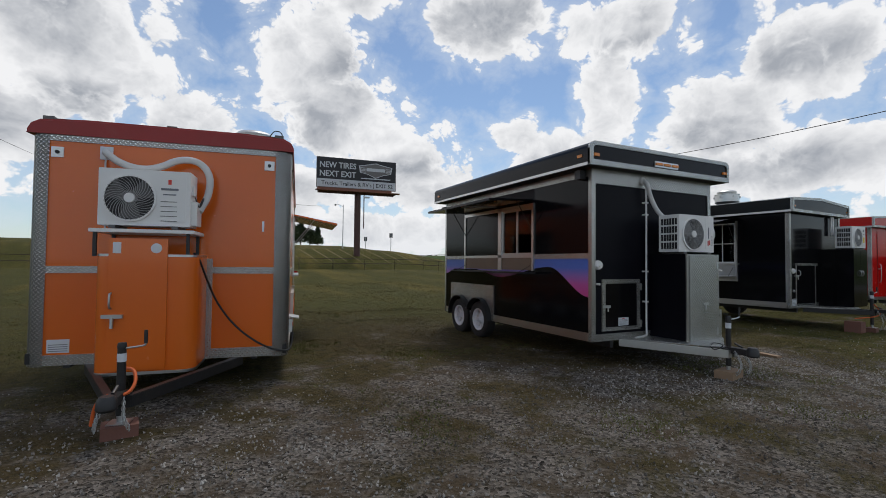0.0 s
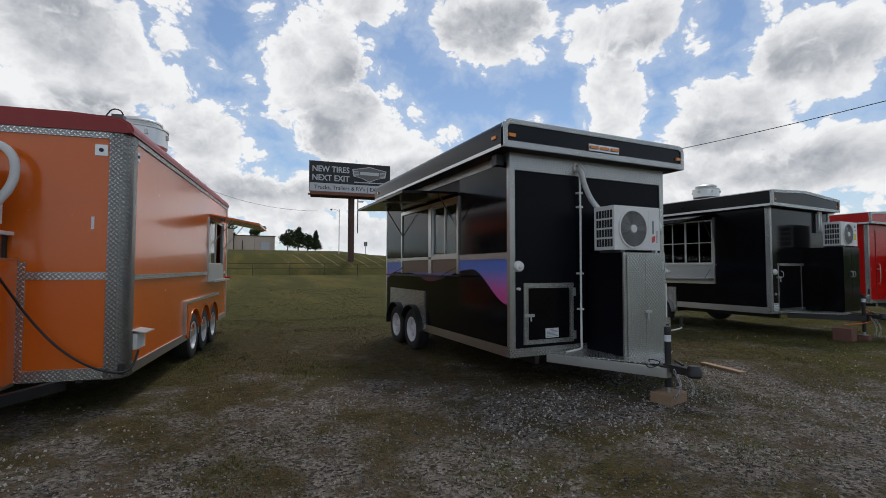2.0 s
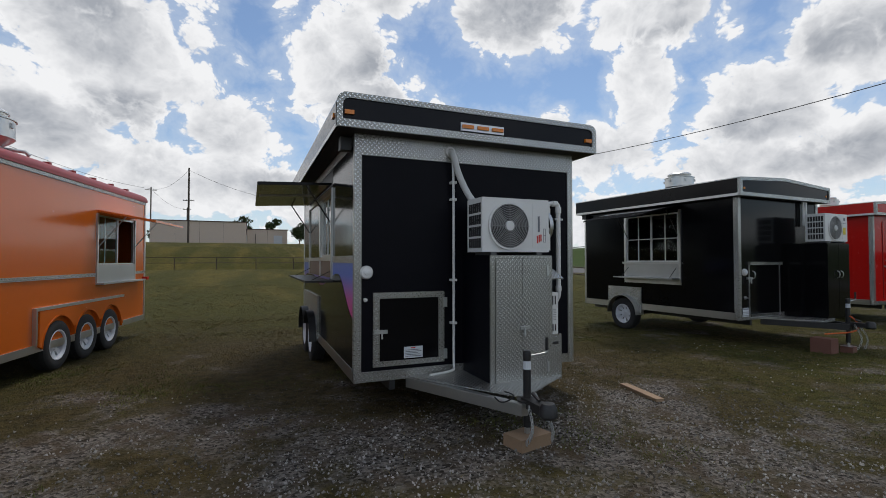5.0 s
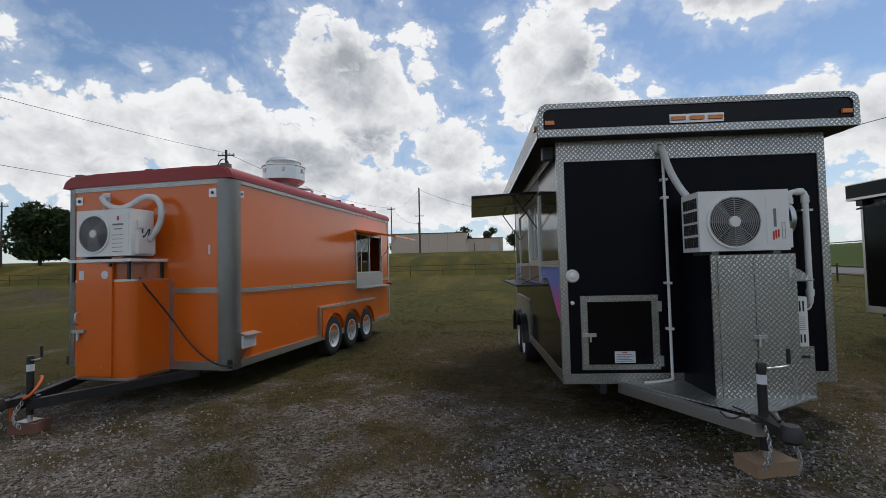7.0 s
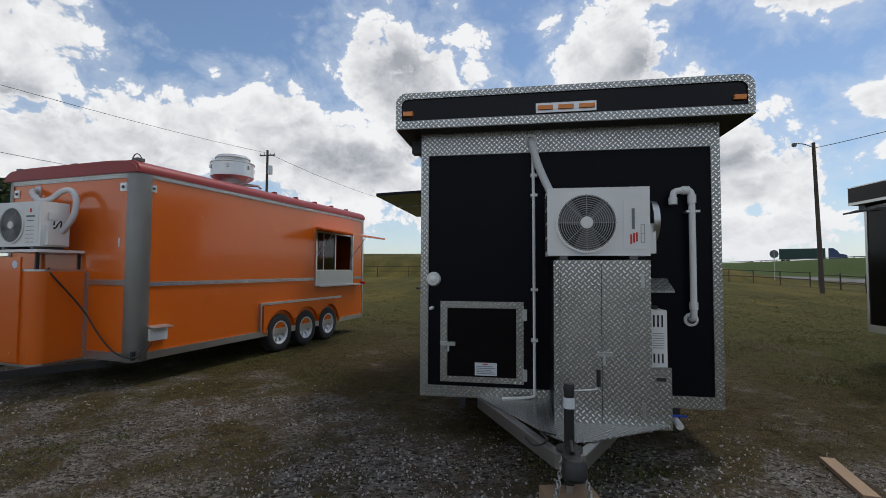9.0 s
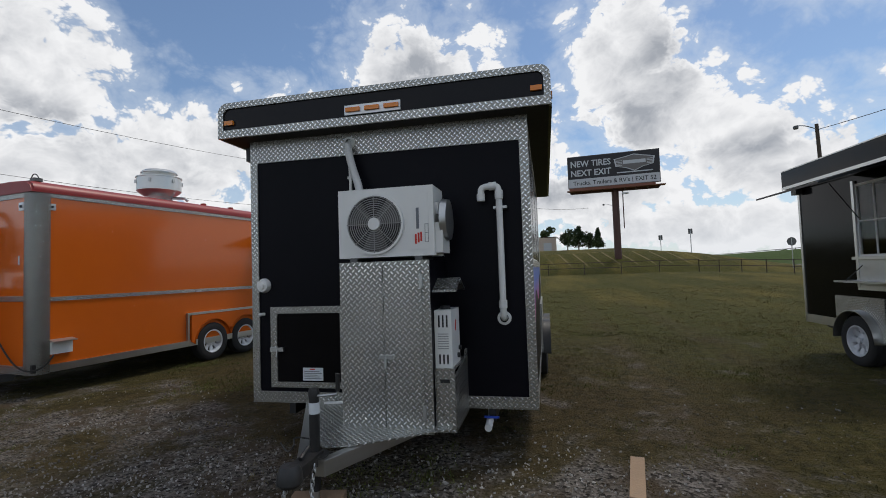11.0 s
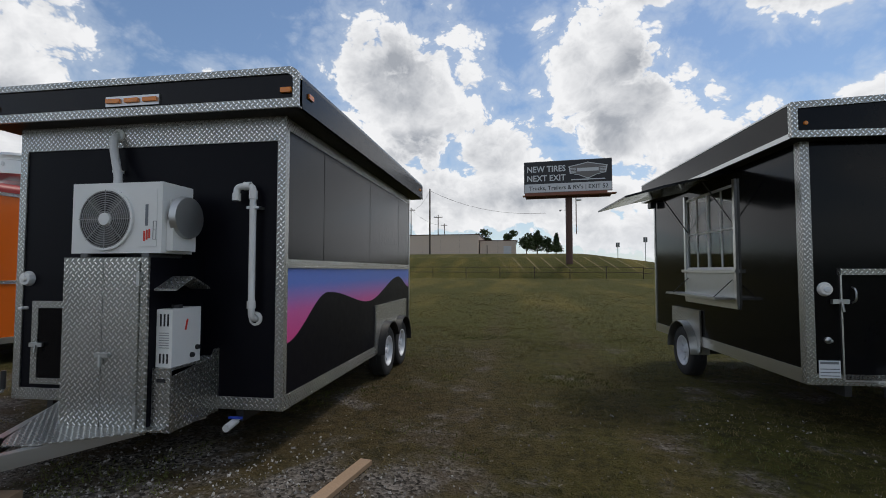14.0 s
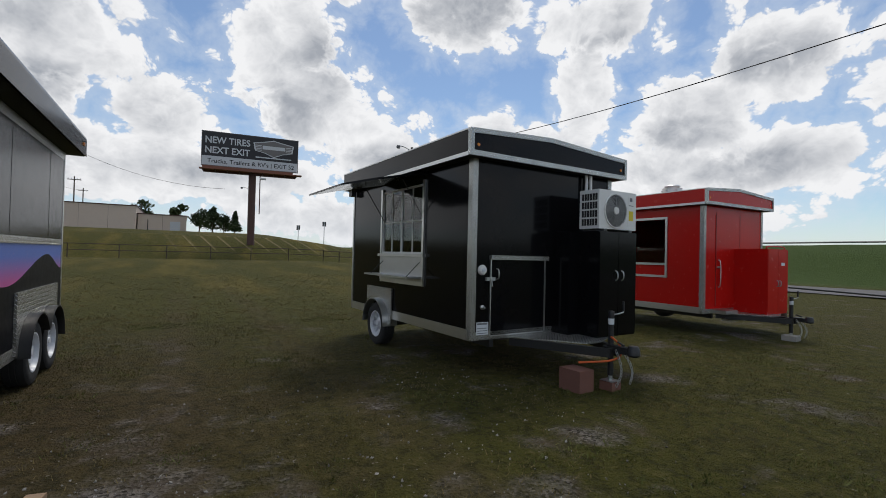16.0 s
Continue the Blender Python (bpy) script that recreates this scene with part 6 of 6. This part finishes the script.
lp = utility_pole(18.5, 26.5, 9.0, 0.13, "dark timber pole with lamp arm by the frontage road", lamp=True, lean=-1.5)
wire([(18.3, 26.5, 8.9), (20.3, 2.2, 8.0), (23, -30, 10.5)], 0.45, 0.018)
P = [(-9.0, 69, 10.5, 0.15), (-26, 41.5, 13.6, 0.17), (-18, 95, 11, 0.14), (-16, 130, 11, 0.14), (-11.5, 92, 9.0, 0.12), (-62, 52, 8.5, 0.12)]
utility_pole(*P[0], "tall dark pole in front of the warehouse")
utility_pole(*P[1], "timber pole with transformer behind the orange trailer", arm=0.9, drum=True)
for q in P[2:]:
    utility_pole(*q, "distant timber utility pole", arm=0.9)
top = [(x, y, height(x, y) + h - 0.3) for x, y, h, _ in P]
wire([top[0], (8.6, 60, height(8.6, 60) + 5.8)], 1.2, 0.02)
wire([top[2], top[0]], 1.0, 0.016)
wire([top[1], top[2], top[3]], 1.2, 0.02)
wire([(-34, -12, 12.5), top[1]], 1.0, 0.016)
wire([(-34, -12, 9.5), (-26, 41.5, 9.2)], 1.0, 0.016)
utility_pole(11.6, 60, 6.2, 0.07, "slim grey street lamp beside the billboard", lamp=True)
for x, y, h in ((24, 90, 4.6), (27.5, 84, 6.0)):
    t = thing("road_sign", pose(x, y, height(x, y)), "distant sign on a thin post", "sign")
    part("post", tube([(0, 0, -0.2), (0, 0, h)], 0.07, seg=6), STEEL, t)
    part("sign_board", box(-0.35, 0.35, -0.03, 0.0, h - 0.9, h), GRILLE, t)
t = thing("road_sign", pose(25.5, 46, height(25.5, 46)), "back of a grey octagonal road sign on a post", "sign")
part("post", tube([(0, 0, -0.2), (0, 0, 2.9)], 0.04, seg=6), STEEL, t)
part("sign_board", lathe([(0.0, 0.0), (0.42, 0.0), (0.42, 0.02), (0.0, 0.02)], (0, 0, 2.6), (0, -1, 0), 8), GRILLE, t)
bm = bmesh.new()
g = thing("guard_rail", pose(57, -60, 0), "steel guard rail along the raised highway", "guard rail")
for i in range(25):
    y = -60 + 12 * i
    x = 59 + 0.05 * y
    part("post", box(x - 57 - 0.06, x - 57 + 0.06, y + 60 - 0.06, y + 60 + 0.06, height(x, y) - 0.1, height(x, y) + 0.45), GRILLE, g)
    if i < 24:
        y2, x2 = y + 12, 59 + 0.05 * (y + 12)
        part("beam", tube([(x - 57, y + 60, height(x, y) + 0.30), (x2 - 57, y2 + 60, height(x2, y2) + 0.30)], 0.09, seg=6), GRILLE, g)


# ---------------------------------------------------------------- water tower and lorry
wt = thing("water_tower", pose(272, 134, 0), "pale water tower on six legs far away", "water tower")
part("tank", lathe([(0.0, 21.4), (1.9, 21.7), (2.9, 22.7), (3.0, 24.2), (2.6, 25.5), (1.4, 26.3), (0.4, 26.7), (0.0, 27.2)], (0, 0, 0), (0, 0, 1), 24), CONCRETE, wt, "round grey tank", smooth=True)
part("riser", tube([(0, 0, 0), (0, 0, 21.7)], 0.4, seg=12), CONCRETE, wt)
for k in range(6):
    a = math.pi * k / 3
    part("leg", tube([(3.4 * math.cos(a), 3.4 * math.sin(a), 0), (2.9 * math.cos(a), 2.9 * math.sin(a), 23.2)], 0.2, seg=8), CONCRETE, wt)
part("balcony", lathe([(2.9, 22.8), (3.4, 22.8), (3.4, 23.5), (3.3, 23.5), (3.3, 22.9), (2.9, 22.9)], (0, 0, 0), (0, 0, 1), 24), CONCRETE, wt)

lx, ly = 85.5, 142
lz = height(lx, ly)
lorry = thing("semi_truck", pose(lx, ly, lz, 0, 0, -28), "blue semi truck with dark green trailer on the highway", "truck")
part("trailer_box", box(-10.5, 0, -1.25, 1.25, 1.15, 3.95), TRUCKGREEN, lorry, "dark green box trailer", 0.04)
part("side_rail", box(-10.5, 0, -1.24, 1.24, 0.95, 1.12), FRAME, lorry)
part("cab", prism([(0.7, 0.7), (0.7, 3.9), (1.6, 4.0), (2.6, 3.2), (3.0, 2.4), (4.6, 2.0), (4.7, 0.7)], "y", -1.2, 1.2), TRUCKBLUE, lorry, "blue cab", 0.05)
part("windscreen", prism([(2.62, 3.1), (2.98, 2.42), (3.0, 2.45), (2.66, 3.14)], "y", -1.0, 1.0), DARK, lorry)
part("bumper", box(4.6, 4.85, -1.2, 1.2, 0.5, 1.0), STEEL, lorry)
for x in (-9.6, -8.4, 0.2, 1.4, 3.9):
    for y in (-1.1, 1.1):
        part("wheel", lathe([(0.0, -0.15), (0.45, -0.15), (0.5, -0.1), (0.5, 0.1), (0.45, 0.15), (0.0, 0.15)], (x, y, 0.5), (0, 1, 0), 18), RUBBER, lorry, smooth=True)


# ---------------------------------------------------------------- trees
def tree(x, y, tall, spread, seed, kind="round", leaves=900, leaf=0.26, label="dark green bushy tree on the bank", clumps=9, low=0.32):
    rng = np.random.default_rng(seed)
    z = height(x, y)
    t = thing("tree", pose(x, y, z), label, "tree")
    b = tube([(0, 0, -0.3), (0.05 * tall * (rng.random() - 0.5), 0, tall * 0.35), (0.06 * tall * (rng.random() - 0.5), 0.1, tall * 0.8)], tall * 0.03, seg=8, r1=tall * 0.008)
    blobs = []
    n = clumps if kind == "round" else 14
    for i in range(n):
        if kind == "round":
            a, u = rng.random() * 6.28, rng.random()
            h = tall * (low + (0.87 - low) * rng.random())
            rad = spread * (0.25 + 0.75 * math.sqrt(u)) * (1 - abs(h / tall - 0.5) * 0.9)
            c = Vector((rad * math.cos(a) * 0.75, rad * math.sin(a) * 0.75, h))
            s = spread * (0.28 + 0.24 * rng.random())
        else:
            h = tall * (0.12 + 0.86 * i / n)
            a = rng.random() * 6.28
            rad = spread * (1.05 - h / tall) * 0.6
            c = Vector((rad * math.cos(a), rad * math.sin(a), h))
            s = spread * (1.12 - h / tall) * (0.45 + 0.25 * rng.random()) + 0.08 * spread
        blobs.append((c, s))
        tube([(0, 0, h * 0.55), c * 0.6 + Vector((0, 0, h * 0.25)), c], tall * 0.009, b, 5, tall * 0.003)
    part("trunk", b, BARK, t, smooth=True)
    vs, fs = [], []
    for i in range(leaves):
        c, s = blobs[int(rng.integers(len(blobs)))]
        d = Vector(rng.normal(size=3)).normalized() * s * (0.55 + 0.55 * rng.random())
        p = c + Vector((d.x, d.y, d.z * 0.8))
        if p.z < 0.12 * tall:
            continue
        a, e = Vector(rng.normal(size=3)).normalized(), Vector(rng.normal(size=3)).normalized()
        k = leaf * (0.5 + rng.random())
        q = len(vs)
        vs += [p - a * k, p + e * k * 0.5, p + a * k, p - e * k * 0.5 + d * 0.08]
        fs.append((q, q + 1, q + 2, q + 3))
    me = bpy.data.meshes.new("crown")
    me.from_pydata(vs, [], fs)
    me.materials.append(LEAF)
    o = new("crown", me)
    o.parent = t
    return t


for i, (x, y, h, s, kd) in enumerate(((6.2, 72, 3.4, 1.9, "round"), (8.0, 73, 3.9, 1.7, "tall"), (9.6, 74, 2.9, 1.5, "round"), (11.2, 76, 3.7, 1.0, "tall"))):
    tree(x, y, h, s, 10 + i, kd, 1300, 0.2)
for i, (x, y, h, s) in enumerate(((-2.4, 96, 7.0, 1.9), (3.4, 98, 6.6, 1.7), (-15.5, 92, 4.4, 2.2), (-20, 120, 5, 3.0))):
    tree(x, y, h, s, 30 + i, "round", 900, 0.3, "round tree behind the warehouse")
for i, (x, y, h, s, kd) in enumerate(((-79, 45, 11.0, 5.6, "round"), (-73, 48, 11.4, 5.6, "round"), (-68, 51, 9.8, 4.6, "round"), (-60.5, 56, 8.2, 4.0, "round"), (-57.5, 59, 7.4, 3.4, "round"), (-85, 41, 11.0, 5.4, "round"))):
    tree(x, y, h, s, 50 + i, kd, 8000, 0.36, "dark dense thicket tree beyond the fence", 22, 0.14)
rng = np.random.default_rng(5)
vs, fs = [], []
for i in range(2600):
    a = radians(24 + 62 * rng.random())
    d = 420 + 160 * rng.random()
    c = Vector((d * math.sin(a), d * math.cos(a), 3.5 + 5.5 * rng.random() * (0.35 + 0.65 * abs(noise.noise((a * 14, 0, 2)))) + 1))
    q = len(vs)
    k = 1.6 + 2.2 * rng.random()
    u, v = Vector(rng.normal(size=3)).normalized() * k, Vector(rng.normal(size=3)).normalized() * k
    vs += [c - u, c + v, c + u, c - v]
    fs.append((q, q + 1, q + 2, q + 3))
me = bpy.data.meshes.new("far_woods")
me.from_pydata(vs, [], fs)
me.materials.append(LEAF)
tagged(new("far_woods", me), "low dark tree line on the horizon", "woods", kind="stuff")


# ---------------------------------------------------------------- grass and stones underfoot
def scatter_grass(name, n, area, lo, hi, wide, mat, label, keep, seed):
    """Thin blades, three to a tuft, on the ground where keep() says so."""
    rng = np.random.default_rng(seed)
    vs, fs = [], []
    x0, x1, y0, y1 = area
    while len(fs) < n:
        x, y = x0 + (x1 - x0) * rng.random(), y0 + (y1 - y0) * rng.random()
        if rng.random() > keep(x, y):
            continue
        z = height(x, y) - 0.004
        for _ in range(5):
            px, py = x + rng.normal() * 0.03, y + rng.normal() * 0.03
            a, h = rng.random() * 6.28, lo + (hi - lo) * rng.random() ** 2
            ux, uy = math.cos(a) * wide, math.sin(a) * wide
            lx_, ly_ = rng.normal() * h * 0.6, rng.normal() * h * 0.6
            q = len(vs)
            vs += [(px - ux, py - uy, z), (px + ux, py + uy, z), (px + lx_, py + ly_, z + h)]
            fs.append((q, q + 1, q + 2))
    me = bpy.data.meshes.new(name)
    me.from_pydata(vs, [], fs)
    me.materials.append(mat)
    tagged(new(name, me), label, "grass", kind="stuff")


def turf_here(x, y):
    v = 0.5 + 0.5 * noise.noise((x * 0.9, y * 0.9, 5)) + 0.25 * noise.noise((x * 3, y * 3, 1))
    drive = (1 - soft(-1.5, 3.2, y)) * (1 - soft(1.0, 6.5, x))
    return max(0.03, min(1, v * 1.5 - 0.35 - 0.55 * drive))


def weeds_here(x, y):
    v = noise.noise((x * 0.8 + 40, y * 0.8, 7)) + 0.4 * noise.noise((x * 2.5, y * 2.5, 4))
    return max(0, min(1, v * 3 - 0.75))


scatter_grass("grass", 110000, (-9, 13, -4.6, 9), 0.012, 0.04, 0.0045, TURF, "short dry lawn grass", turf_here, 1)
scatter_grass("grass", 40000, (-16, 26, 8, 24), 0.02, 0.05, 0.010, TURF, "short dry lawn grass", turf_here, 2)
scatter_grass("weeds", 26000, (-8, 12, -4.4, 8), 0.012, 0.042, 0.006, WEED, "patches of green weeds", weeds_here, 3)
rng = np.random.default_rng(8)
vs, fs = [], []
shape = [(1, 0, 0), (-1, 0, 0), (0, 1, 0), (0, -1, 0), (0, 0, 1), (0, 0, -1)]
tri = [(0, 2, 4), (2, 1, 4), (1, 3, 4), (3, 0, 4), (2, 0, 5), (1, 2, 5), (3, 1, 5), (0, 3, 5)]
while len(fs) < 8 * 26000:
    x, y = -7.5 + 15 * rng.random(), -4.8 + 6.5 * rng.random()
    v = 0.5 + 0.5 * noise.noise((x * 0.9, y * 0.9, 5))
    drive = (1 - soft(-1.5, 2.0, y)) * (1 - soft(2.0, 7.5, x))
    if rng.random() > max(0.05, drive * 1.25 - 0.8 * v):
        continue
    k = 0.005 + 0.011 * rng.random() ** 2
    e = Euler(rng.random(3) * 6.28).to_matrix()
    c, q = Vector((x, y, height(x, y) + k * 0.25)), len(vs)
    st = Vector((1 + 0.5 * rng.random(), 0.8 + 0.3 * rng.random(), 0.55 + 0.25 * rng.random())) * k
    vs += [c + e @ Vector((a * st.x, b * st.y, d * st.z)) for a, b, d in shape]
    fs += [tuple(q + i for i in t) for t in tri]
me = bpy.data.meshes.new("gravel")
me.from_pydata(vs, [], fs)
me.materials.append(PEBBLE)
tagged(new("gravel", me), "loose crushed stone on the drive", "gravel", kind="stuff")
